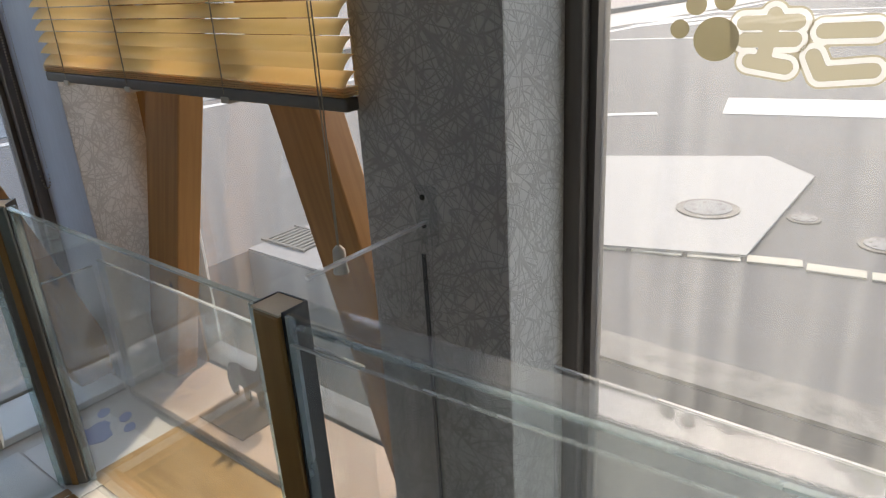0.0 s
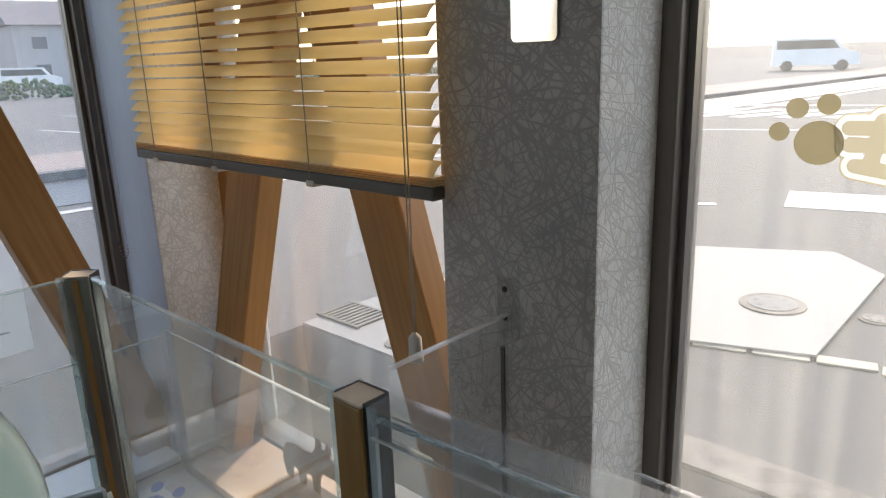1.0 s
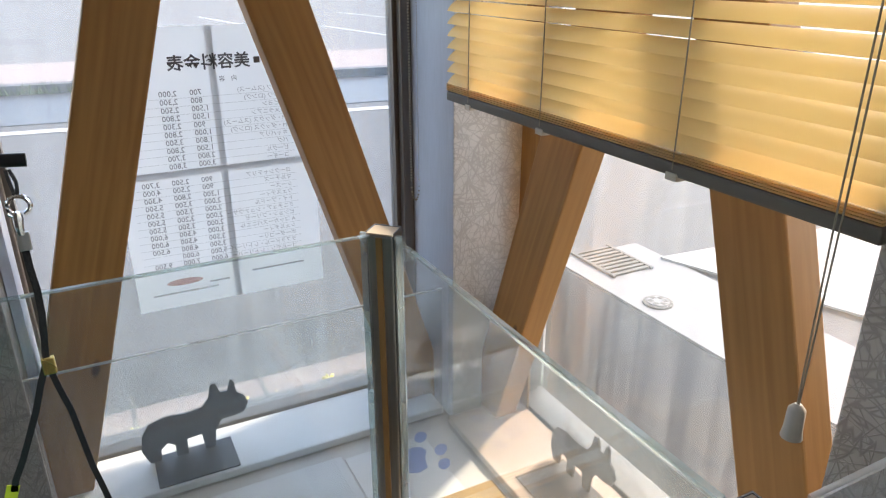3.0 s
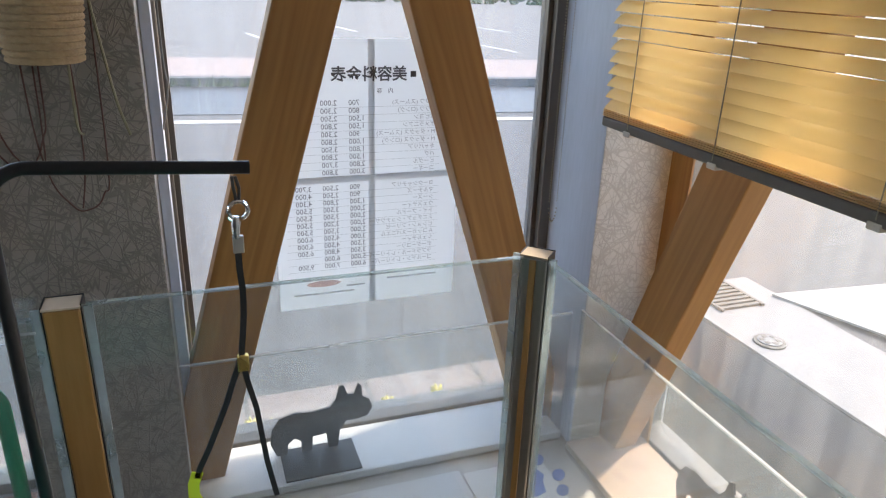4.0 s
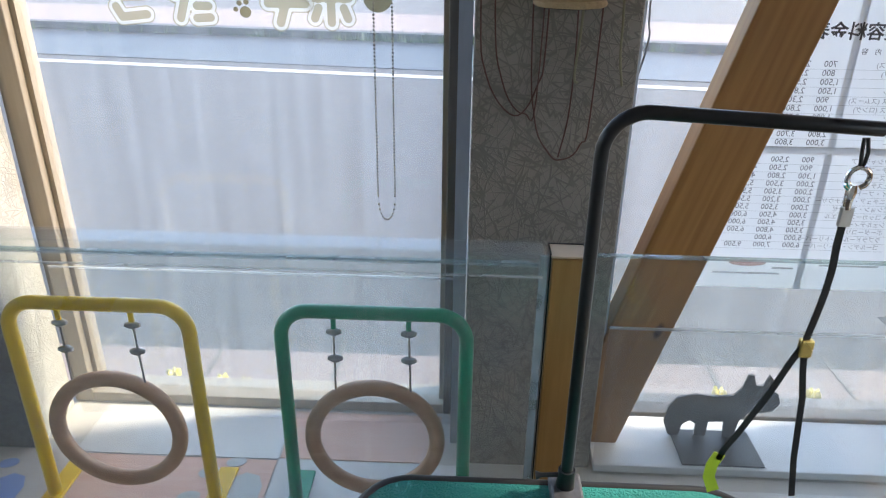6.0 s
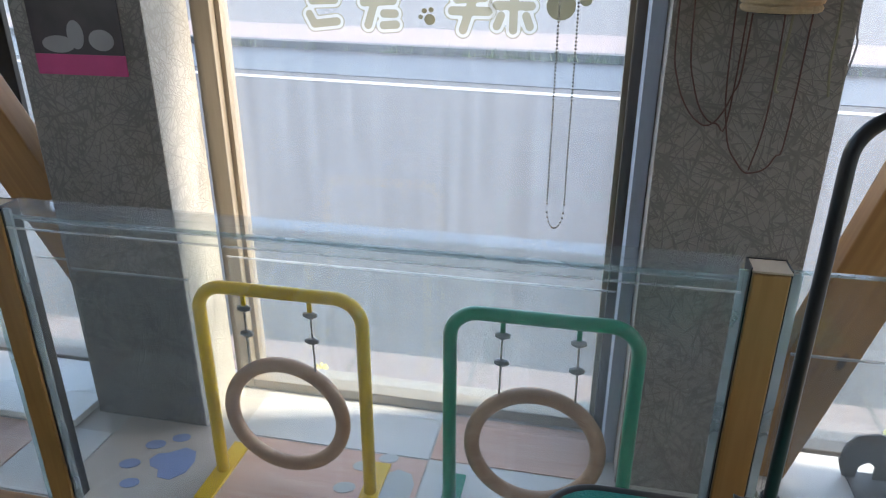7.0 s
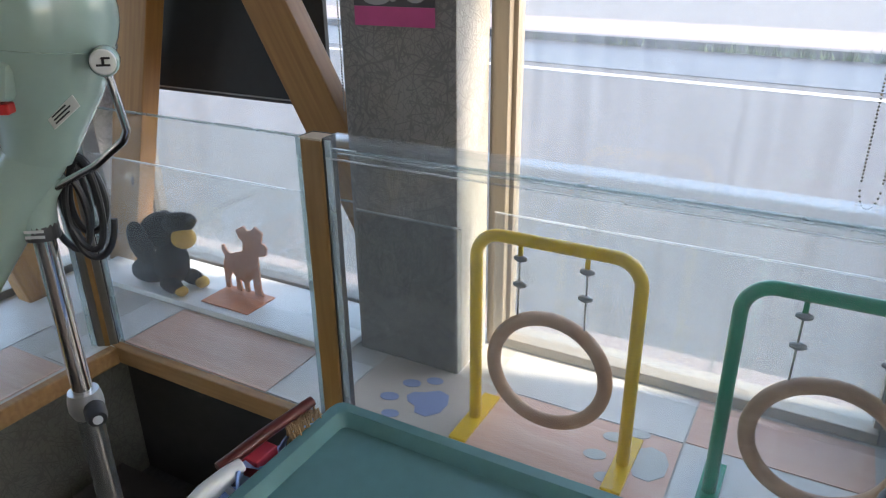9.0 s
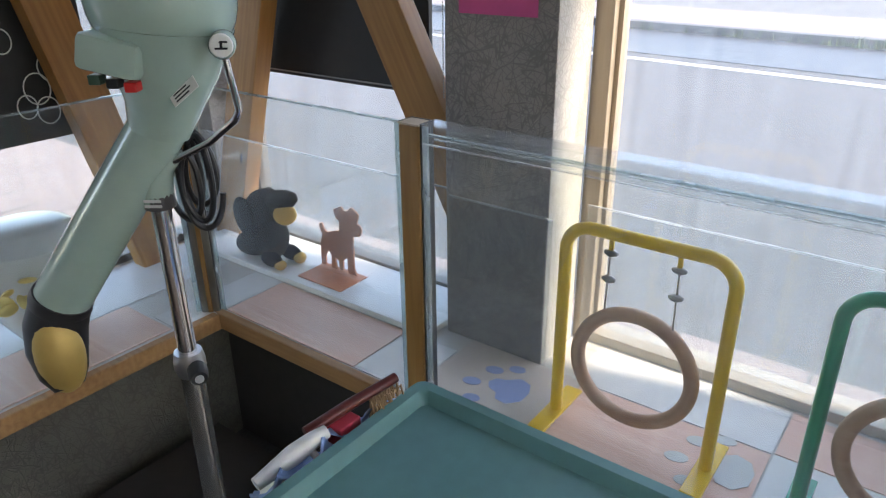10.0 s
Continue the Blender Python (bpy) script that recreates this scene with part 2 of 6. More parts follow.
def tube(bm, pts, r, seg=10, closed=False, caps=True):
    """A round bar along points; r may be a list, one radius for each point."""
    pts = [Vector(p) for p in pts]
    k = len(pts)
    rs = r if isinstance(r, (list, tuple)) else [r] * k
    rings, side = [], None
    for i, p in enumerate(pts):
        a, b = (pts[i - 1], pts[(i + 1) % k]) if closed else (pts[max(i - 1, 0)], pts[min(i + 1, k - 1)])
        d = (b - a).normalized()
        if side is None:
            side = d.orthogonal().normalized()
        side = (side - d * side.dot(d)).normalized()
        up = d.cross(side)
        rings.append([bm.verts.new(p + (side * math.cos(2 * math.pi * j / seg) + up * math.sin(2 * math.pi * j / seg)) * rs[i]) for j in range(seg)])
    for i in range(k if closed else k - 1):
        A, C = rings[i], rings[(i + 1) % k]
        for j in range(seg):
            bm.faces.new((A[j], A[(j + 1) % seg], C[(j + 1) % seg], C[j]))
    if caps and not closed:
        bm.faces.new(rings[0][::-1])
        bm.faces.new(rings[-1])


def arc(c, r, u, v, a0, a1, n=8):
    """Points of an arc round c in the plane of u and v, degrees."""
    c, u, v = Vector(c), Vector(u), Vector(v)
    return [c + u * r * math.cos(radians(a0 + (a1 - a0) * i / n)) + v * r * math.sin(radians(a0 + (a1 - a0) * i / n)) for i in range(n + 1)]


def prism(bm, poly, depth, m=None):
    """A flat outline in x, y, given thickness along z and then moved by m."""
    m = m or Matrix()
    lo = [bm.verts.new(m @ Vector((x, y, 0))) for x, y in poly]
    hi = [bm.verts.new(m @ Vector((x, y, depth))) for x, y in poly]
    k = len(poly)
    bm.faces.new(lo[::-1])
    bm.faces.new(hi)
    for i in range(k):
        bm.faces.new((lo[i], lo[(i + 1) % k], hi[(i + 1) % k], hi[i]))


def ball(bm, c, r, m=None, seg=20):
    """An ellipsoid; r: three radii."""
    mm = Matrix.Translation(c) @ (m or Matrix()) @ Matrix.Diagonal((*r, 1))
    bmesh.ops.create_uvsphere(bm, u_segments=seg, v_segments=seg // 2 + 2, radius=1, matrix=mm)


def lathe(bm, prof, m=None, seg=28):
    """A profile of (radius, height) turned about z and moved by m."""
    m = m or Matrix()
    rings = [[bm.verts.new(m @ Vector((r * math.cos(2 * math.pi * j / seg), r * math.sin(2 * math.pi * j / seg), z))) for j in range(seg)] for r, z in prof]
    for A, C in zip(rings, rings[1:]):
        for j in range(seg):
            bm.faces.new((A[j], A[(j + 1) % seg], C[(j + 1) % seg], C[j]))
    bm.faces.new(rings[0][::-1])
    bm.faces.new(rings[-1])


def mesh_of(name, bm, mat, smooth=False):
    bmesh.ops.recalc_face_normals(bm, faces=bm.faces)
    me = bpy.data.meshes.new(name)
    bm.to_mesh(me)
    bm.free()
    for mt in mat if isinstance(mat, (list, tuple)) else [mat]:
        me.materials.append(mt)
    if smooth:
        me.polygons.foreach_set("use_smooth", [True] * len(me.polygons))
        me.set_sharp_from_angle(angle=radians(40))
    return me


def thing(name, at, label, category, group="", kind=""):
    """An empty at the base of a thing."""
    ob = new(name)
    ob.empty_display_size = 0.05
    ob.location = at
    WORLD[ob] = Matrix.Translation(at)
    return tagged(ob, label, category, group, kind)


def part(name, bm, mat, parent, label="", smooth=False):
    """One mesh under a thing or a part, built in world places."""
    ob = new(name, mesh_of(name, bm, mat, smooth))
    ob.parent = parent
    ob.matrix_parent_inverse = WORLD.get(parent, Matrix()).inverted()
    WORLD[ob] = Matrix()
    return tagged(ob, label)


def single(name, bm, mat, label, category, group="", kind="", smooth=False):
    ob = new(name, mesh_of(name, bm, mat, smooth))
    WORLD[ob] = Matrix()
    return tagged(ob, label, category, group, kind)


def boxed(name, dims, mat, parent=None, label="", category="", kind="", bevel=0.0, group=""):
    bm = bmesh.new()
    box(bm, *dims, bevel=bevel)
    if parent is not None:
        return part(name, bm, mat, parent, label)
    return single(name, bm, mat, label, category, group, kind)


# ---- the building ----
B = 0.35      # the platform's top
LEDGE = -0.02   # the lower ledge before the wide north window
GX = -2.11    # the west glass
GY = 1.07     # the north glass
SY = -3.12    # the south glass
TOP = 2.25    # heads of the windows
GZ = -0.15    # the ground outside
EASTX, CEILZ = 2.6, 2.55

boxed("floor", (-1.45, EASTX, -2.45, 0.42, -0.1, 0.0), simple("dark_floor", (0.035, 0.03, 0.028), 0.45, var=0.3, scale=12), kind="structure", label="dark vinyl floor of the salon", category="floor")
boxed("ceiling", (-2.3, EASTX + 0.2, SY - 0.2, GY + 0.2, CEILZ, CEILZ + 0.1), CEIL, kind="structure", label="white painted ceiling", category="ceiling")
boxed("wall_east", (EASTX, EASTX + 0.15, SY - 0.15, GY + 0.15, -0.1, CEILZ), PLASTER, kind="structure", label="pale plastered wall", category="wall")


def wall(name, dims, mat, label):
    return boxed(name, dims, mat, kind="structure", label=label, category="wall")


LW = "papered wall above the shop windows"
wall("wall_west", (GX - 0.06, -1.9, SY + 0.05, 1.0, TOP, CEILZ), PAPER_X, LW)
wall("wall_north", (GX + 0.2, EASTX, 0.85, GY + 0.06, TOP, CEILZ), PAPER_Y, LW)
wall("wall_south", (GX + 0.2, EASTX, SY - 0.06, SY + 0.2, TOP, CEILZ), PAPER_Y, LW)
wall("wall_north_end", (1.0, EASTX, 0.85, GY + 0.06, GZ, TOP), PAPER_Y, "papered wall beside the shop window")
wall("wall_south_end", (0.4, EASTX, SY - 0.06, SY + 0.2, GZ, TOP), PAPER_Y, "papered wall beside the shop window")


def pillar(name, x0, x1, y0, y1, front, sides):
    """A papered pillar: one paper, its tone changed by face to carry the light there. front: 'x' faces east, 'y' faces
    the room to the south.
    """
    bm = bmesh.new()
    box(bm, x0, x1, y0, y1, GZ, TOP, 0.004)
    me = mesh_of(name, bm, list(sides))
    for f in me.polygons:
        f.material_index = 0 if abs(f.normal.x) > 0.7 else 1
    ob = new(name, me)
    WORLD[ob] = Matrix()
    return tagged(ob, "pillar covered in grey fibre wallpaper", "pillar", "", "structure")


pillar("pillar_north", -0.79, -0.5, 0.83, GY - 0.06, "y", (LIT_PAPER_X, PAPER_Y))
pillar("pillar_northwest", GX - 0.02, -1.83, 0.82, GY + 0.06, "y", (LIT_PAPER_X, TRIM))
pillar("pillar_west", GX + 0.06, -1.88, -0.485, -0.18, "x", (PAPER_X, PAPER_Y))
pillar("pillar_southwest", GX + 0.06, -1.875, -1.845, -1.528, "x", (PAPER_X, LIT_PAPER))
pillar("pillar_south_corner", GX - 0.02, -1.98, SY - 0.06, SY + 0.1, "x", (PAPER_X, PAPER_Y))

# platform along the three glazed sides
PLY = simple("platform_board", (0.52, 0.49, 0.45), 0.5, var=0.1, scale=14)
bm = bmesh.new()
box(bm, GX - 0.03, -1.56, SY - 0.03, GY + 0.03, B - 0.03, B)
box(bm, -1.56, -0.63, 0.49, GY + 0.03, B - 0.03, B)
box(bm, -1.56, 0.4, SY - 0.03, -2.5, B - 0.03, B)
platform = single("platform", bm, PLY, "raised pet platform of pale boards along the windows", "platform", kind="structure")
bm = bmesh.new()
box(bm, -1.59, -0.65, 0.52, GY + 0.05, GZ, B - 0.03)
box(bm, -1.59, 0.4, SY - 0.05, -2.53, GZ, B - 0.03)
boxed("platform_riser_west", (GX - 0.05, -1.592, SY - 0.05, GY + 0.05, GZ, B - 0.031), simple("dark_riser", (0.03, 0.027, 0.025), 0.6, var=0.3), kind="structure", label="dark board front below the pet platform", category="wall")
boxed("entrance_ledge", (-0.63, EASTX, 0.425, GY + 0.05, LEDGE - 0.06, LEDGE), simple("grey_ledge", (0.08, 0.077, 0.073), 0.7, var=0.2, scale=15), kind="structure", label="grey floor ledge before the wide window", category="floor")
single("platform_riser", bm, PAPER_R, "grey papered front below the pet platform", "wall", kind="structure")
bm = bmesh.new()
box(bm, -1.56, -1.53, -2.5, 0.49, B - 0.05, B + 0.004, 0.004)
box(bm, -1.53, -0.63, 0.46, 0.49, B - 0.05, B + 0.004, 0.004)
box(bm, -1.53, 0.4, -2.5, -2.47, B - 0.05, B + 0.004, 0.004)
single("trim", bm, NOSING, "varnished wooden edge of the platform", "trim", kind="structure")


def window(name, axis, g, a0, a1, z0, z1, fw, mat, fd=0.09, mat2=None, glass=None):
    """A glazed opening: frame bars and a pane. axis 'x': the glass is at x = g and runs along y from a0 to a1."""
    t = thing(name, (g, (a0 + a1) / 2, z0) if axis == "x" else ((a0 + a1) / 2, g, z0), "fixed shop window in a bronze aluminium frame", "window", "", "structure")

    def bar(nm, p0, p1, q0, q1, d0, d1, m, bev=0.003):
        b = bmesh.new()
        if axis == "x":
            box(b, d0, d1, p0, p1, q0, q1, bev)
        else:
            box(b, p0, p1, d0, d1, q0, q1, bev)
        return part(nm, b, m, t)

    d0, d1 = g - fd / 2, g + fd / 2
    bar("window_frame", a0, a0 + fw, z0, z1, d0, d1, mat)
    bar("window_frame", a1 - fw, a1, z0, z1, d0, d1, mat2 or mat)
    bar("window_frame", a0 + fw, a1 - fw, z1 - fw, z1, d0, d1, mat)
    bar("window_sill", a0 + fw, a1 - fw, z0, z0 + 0.03, d0, d1, mat)
    lip = 0.012
    bar("glazing_bead", a0 + fw, a0 + fw + lip, z0 + 0.03, z1 - fw, g - 0.02, g + 0.02, mat, 0)
    bar("glazing_bead", a1 - fw - lip, a1 - fw, z0 + 0.03, z1 - fw, g - 0.02, g + 0.02, mat, 0)
    pane = bar("pane", a0 + fw + lip, a1 - fw - lip, z0 + 0.03, z1 - fw, g - 0.003, g + 0.003, glass or (GLASS if axis == "x" else GLASS_N), 0)
    pane.visible_shadow = False
    return t


window("window_1", "x", GX, -0.2, 0.84, B, TOP, 0.05, ALU)
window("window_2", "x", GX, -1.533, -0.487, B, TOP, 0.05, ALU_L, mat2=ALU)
window("window_3", "x", GX, SY + 0.14, -1.82, B, TOP, 0.05, ALU)
window("window_4", "y", GY, -1.86, -0.76, B, TOP, 0.04, ALU, glass=GLASS_C)
window("window_5", "y", GY - 0.03, -0.525, 1.0, LEDGE, TOP, 0.055, ALU)
window("window_6", "y", SY, -1.92, 0.4, B, TOP, 0.05, ALU)


CONC_R = simple("roof_concrete", (0.3, 0.3, 0.3), 0.9)


# ---- slanting timber braces ----
def brace(name, p_top, p_bot, across, w=0.138, d=0.068):
    """A timber from p_bot to p_top; across: unit vector along the wall."""
    a, b, u = Vector(p_bot), Vector(p_top), Vector(across)
    L = (b - a).length
    z = (b - a).normalized()
    n_ = z.cross(u).normalized()
    u = n_.cross(z)
    bm = bmesh.new()
    box(bm, -w / 2, w / 2, -d / 2, d / 2, 0, L, 0.004)
    # flush ends: shear the end faces level
    for v in bm.verts:
        wz = (u * v.co.x).z
        v.co.z -= wz / z.z
    ob = single(name, bm, BEAM, "slanting pine timber brace behind the window", "brace", "timber braces", kind="structure")
    ob.matrix_world = Matrix((( u.x, n_.x, z.x, a.x), (u.y, n_.y, z.y, a.y), (u.z, n_.z, z.z, a.z), (0, 0, 0, 1)))
    return ob


BX, BYN = -1.982, 0.947
brace("timber_brace", (BX, 0.354, 2.25), (BX, -0.18, B), (0, 1, 0))
brace("timber_brace", (BX, 0.21, 2.25), (BX, 0.8, B), (0, 1, 0))
brace("timber_brace", (-1.158, BYN, 2.25), (-1.83, BYN, B), (1, 0, 0))
brace("timber_brace", (-1.367, BYN, 2.25), (-0.787, BYN, B), (1, 0, 0))
brace("timber_brace", (BX + 0.004, -2.58, 2.1), (BX + 0.004, -1.75, 0.55), (0, 1, 0))
brace("timber_brace", (BX - 0.004, -2.37, 2.25), (BX - 0.004, -2.98, B), (0, 1, 0))
brace("timber_brace", (-1.235, SY + 0.12, 2.25), (-1.655, SY + 0.12, B), (1, 0, 0))
brace("timber_brace", (-1.28, SY + 0.12, 2.25), (-0.75, SY + 0.12, B), (1, 0, 0))
# Unseen slab, added so that its edges cut off the high sun.
boxed("roof", (-2.2, EASTX + 0.2, SY - 0.1, GY + 0.1, CEILZ + 0.1, CEILZ + 0.3), CONC_R, kind="structure", label="unseen flat roof slab, its small overhang added against the sun", category="roof")
boxed("trim_north", (-1.868, -1.75, 1.0185, 1.0245, B, TOP), BEAM, kind="structure", label="brown timber lining beside the corner pillar", category="trim")
boxed("trim_west", (GX + 0.05, -1.95, -0.515, -0.487, B, TOP), TRIM, kind="structure", label="pale blue-grey window trim board", category="trim")
boxed("trim_west_2", (GX + 0.05, -1.96, -0.178, -0.158, B, TOP), TRIM, kind="structure", label="grey window trim board", category="trim")

# ---- outside ----
ASPHALT = simple("asphalt", (0.052, 0.053, 0.055), 0.85, var=0.45, scale=60, bump=0.6)
CONC = simple("pale_concrete", (0.165, 0.163, 0.16), 0.85, var=0.1, scale=10, bump=0.2)
PAINT = simple("road_paint", (0.4, 0.4, 0.385), 0.7, var=0.15, scale=30)
BRICKP = simple("pink_paving", (0.21, 0.17, 0.158), 0.85, var=0.15, scale=20, bump=0.2)
GRAVEL = simple("rough_kerb_stone", (0.105, 0.1, 0.09), 0.85, var=0.9, scale=85, bump=1.0)
IRON = simple("cast_iron", (0.055, 0.05, 0.042), 0.7, 0.0, var=0.3, scale=60, bump=0.6)
HEDGE = simple("hedge_leaf", (0.06, 0.1, 0.04), 0.8, var=0.4, scale=8)
# the ground, with a sunk yard before the north window
YX0, YX1, YY0, YY1, YZ = -3.58, 8.0, 1.5, 2.46, -1.6
bm = bmesh.new()
xs, ys = (-900, YX0, YX1, 900), (-900, YY0, YY1, 900)
gv = [[bm.verts.new((x, y, GZ)) for y in ys] for x in xs]
for i in range(3):
    for j in range(3):
        if (i, j) != (1, 1):
            bm.faces.new((gv[i][j], gv[i + 1][j], gv[i + 1][j + 1], gv[i][j + 1]))
low = [bm.verts.new((x, y, YZ)) for x, y in ((YX0, YY0), (YX1, YY0), (YX1, YY1), (YX0, YY1))]
top = [gv[1][1], gv[2][1], gv[2][2], gv[1][2]]
bm.faces.new(low)
for i in range(4):
    bm.faces.new((low[i], low[(i + 1) % 4], top[(i + 1) % 4], top[i]))
for f in bm.faces:
    f.material_index = 1 if f.calc_center_median().z < GZ - 0.1 else 0
single("ground", bm, [ASPHALT, CONC], "grey asphalt ground with a sunk yard beside the shop", "ground", kind="structure")
boxed("wall_footing", (GX, EASTX, GY + 0.03, GY + 0.055, YZ, GZ + 0.02), GRAVEL, kind="structure", label="rough concrete footing below the north window", category="wall")
RT = pose(-9.25, -0.5, 0, 0, 0, -6.8)


def road_box(name, x0, x1, z1, mat, label, category, y0=-90, y1=90):
    """A strip along the road, measured from its edge line."""
    ob = boxed(name, (x0, x1, y0, y1, GZ + 0.004, z1), mat, kind="structure", label=label, category=category)
    ob.matrix_world = RT
    return ob


road_box("road_line", -0.09, 0.09, GZ + 0.009, PAINT, "white edge line on the road", "road marking")
road_box("gutter", -2.75, -0.45, GZ + 0.012, simple("dark_gutter", (0.03, 0.034, 0.04), 0.5, var=0.4, scale=3), "dark gutter along the road", "gutter")
# The shadow along the kerb is put into this dark bluish colour.
road_box("far_kerb", -3.0, -2.75, GZ + 0.14, simple("shadowed_kerb", (0.055, 0.06, 0.068), 0.8, var=0.4, scale=4), "kerb along the far pavement, its shadow painted dark", "kerb")
road_box("far_pavement", -5.6, -3.0, GZ + 0.13, BRICKP, "pink paved far pavement", "pavement")
road_box("far_lot", -60, -5.6, GZ + 0.03, simple("worn_lot", (0.095, 0.095, 0.095), 0.9, scale=3), "pale open lot beyond the pavement", "ground")
bm = bmesh.new()
for k in range(900):
    u = random.choice((random.uniform(-4, 3), random.uniform(-2.5, 1.2), random.uniform(-14, 14)))
    o = RT @ Vector((-2.74 + random.gauss(0, 0.07), u, GZ + 0.02))
    h_, a_ = random.uniform(0.05, 0.2), random.uniform(0, 6.28)
    e_ = Vector((math.cos(a_), math.sin(a_), 0))
    vs = [bm.verts.new(o - e_ * 0.012), bm.verts.new(o + e_ * 0.012), bm.verts.new(o + Vector((random.uniform(-0.06, 0.06), random.uniform(-0.06, 0.06), h_)))]
    bm.faces.new(vs)
single("grass_tufts", bm, HEDGE, "sparse grass tufts along the far kerb", "grass", kind="stuff")
boxed("pavement", (-3.0, GX - 0.05, -40, 1.49, GZ + 0.004, GZ + 0.07), BRICKP, kind="structure", label="pinkish paved strip before the shop", category="pavement")
boxed("pavement_south", (GX - 0.05, 6, -9, SY - 0.08, GZ + 0.004, GZ + 0.07), BRICKP, kind="structure", label="pink brick pavement beside the shop", category="pavement")
for k in range(13):
    boxed("paving_joint", (-3.1, GX - 0.06, -5 + k * 0.5, -4.985 + k * 0.5, GZ + 0.071, GZ + 0.0725), GRAVEL, kind="structure", label="dark joint in the paving", category="joint")
for k in range(9):
    boxed("paving_joint", (-2.2, 3, SY - 0.4 - k * 0.35, SY - 0.385 - k * 0.35, GZ + 0.071, GZ + 0.0725), GRAVEL, kind="structure", label="dark joint in the paving", category="joint")
boxed("kerb_north", (-1.7, 6, 2.465, 2.68, GZ + 0.002, GZ + 0.02), GRAVEL, kind="structure", label="rough gravelly kerb strip before the north window", category="kerb")

KERBS = simple("worn_kerb", (0.36, 0.34, 0.27), 0.85, var=0.15, scale=14, bump=0.3)
boxed("concrete_apron", (-3.58, -1.7, 2.465, 3.1, GZ + 0.002, GZ + 0.016), CONC, kind="structure", label="pale concrete edge of the sunk yard", category="kerb")
bm = bmesh.new()
prism(bm, [(-3.3, 3.05), (-0.94, 3.85), (-0.97, 5.57), (-1.4, 6.0), (-3.1, 5.2)], 0.012, Matrix.Translation((0, 0, GZ + 0.018)))
single("concrete_pad", bm, simple("bright_concrete", (0.27, 0.263, 0.245), 0.85, var=0.08, scale=8, bump=0.15), "pale concrete pad with a manhole in it", "concrete pad", kind="structure")


def manhole(x, y, r, z, label):
    t = thing("manhole_cover", (x, y, z), label, "manhole", "manholes")
    b = bmesh.new()
    lathe(b, [(r * 1.0, 0), (r * 1.0, 0.008), (r * 0.97, 0.01)], Matrix.Translation((x, y, z)), 30)
    part("rim", b, IRON, t)
    b = bmesh.new()
    lathe(b, [(r * 0.76, 0.008), (r * 0.76, 0.014), (r * 0.72, 0.016)], Matrix.Translation((x, y, z)), 30)
    part("lid", b, CONC, t, "pale worn lid")
    for i in range(6):
        a_ = i * math.pi / 3
        b = bmesh.new()
        box(b, x + r * 0.5 * math.cos(a_) - 0.012, x + r * 0.5 * math.cos(a_) + 0.012, y + r * 0.5 * math.sin(a_) - 0.012, y + r * 0.5 * math.sin(a_) + 0.012, z + 0.014, z + 0.018)
        part("stud", b, IRON, t)


manhole(-1.378, 4.5, 0.2, GZ + 0.03, "round iron manhole with a pale lid")
manhole(-2.84, 2.6, 0.08, GZ + 0.016, "small round iron cover in the concrete edge")
manhole(-0.83, 4.67, 0.1, GZ, "small round pale cover in the asphalt")
manhole(-0.36, 4.42, 0.13, GZ, "round iron grating cover in the asphalt")
t = thing("drain_grating", (-3.42, 2.74, GZ + 0.016), "square iron drain grating in the concrete", "grating")
for k in range(9):
    b = bmesh.new()
    box(b, -3.6 + k * 0.045, -3.575 + k * 0.045, 2.62, 2.88, GZ + 0.0165, GZ + 0.03)
    part("bar", b, IRON, t)
for k in range(2):
    b = bmesh.new()
    box(b, -3.62, -3.2, 2.6 + k * 0.282, 2.618 + k * 0.282, GZ + 0.0165, GZ + 0.032)
    part("frame", b, IRON, t)
for k in range(16):
    x = -2.6 + 0.3 * k
    b = bmesh.new()
    box(b, -0.14, 0.14, -0.05, 0.05, GZ + 0.002, GZ + 0.014, 0.003)
    ob = single("kerb_stone", b, KERBS, "pale kerb stone in a row across the asphalt", "kerb stone", "kerb stones", "structure")
    ob.matrix_world = pose(x, 3.86 + 0.22 * (x + 0.9) * (0.6 if x > -0.8 else 1.25), 0, 0, 0, 9 if x > -0.8 else 15)
for k, (xa, ya, xb, yb, w) in enumerate(((-2.4, 8.02, 2.1, 9.15, 0.9), (-4.2, 6.6, -2.9, 7.35, 0.12), (-9, 20, 9, 24, 0.25), (-10, 12.5, -3.5, 15, 0.14))):
    b = bmesh.new()
    d = Vector((xb - xa, yb - ya, 0))
    box(b, 0, d.length, -w / 2, w / 2, GZ + 0.003, GZ + 0.008)
    ob = single("road_marking", b, PAINT, "white painted road marking", "road marking", kind="structure")
    ob.matrix_world = pose(xa, ya, 0, 0, 0, math.degrees(math.atan2(d.y, d.x)))
for k in range(9):
    b = bmesh.new()
    box(b, -0.22, 0.22, -1.5, 1.5, GZ + 0.003, GZ + 0.008)
    ob = single("road_marking", b, PAINT, "white bar of a pedestrian crossing", "road marking", kind="structure")
    ob.matrix_world = pose(-9.5 + k * 0.95, 17.2 + k * 0.25, 0, 0, 0, -25)
for k in range(7):
    b = bmesh.new()
    box(b, -2.6, 2.6, -0.06, 0.06, GZ + 0.035, GZ + 0.04)
    ob = single("road_marking", b, PAINT, "white line of a parking bay", "road marking", kind="structure")
    ob.matrix_world = pose(-19 - (k % 2) * 6, 2 + k * 2.6, 0, 0, 0, 8)


# low planting along the glass
LEAF = simple("tulip_leaf", (0.09, 0.16, 0.06), 0.6, var=0.3)
PETAL = simple("yellow_petal", (0.85, 0.72, 0.2), 0.5, var=0.1)


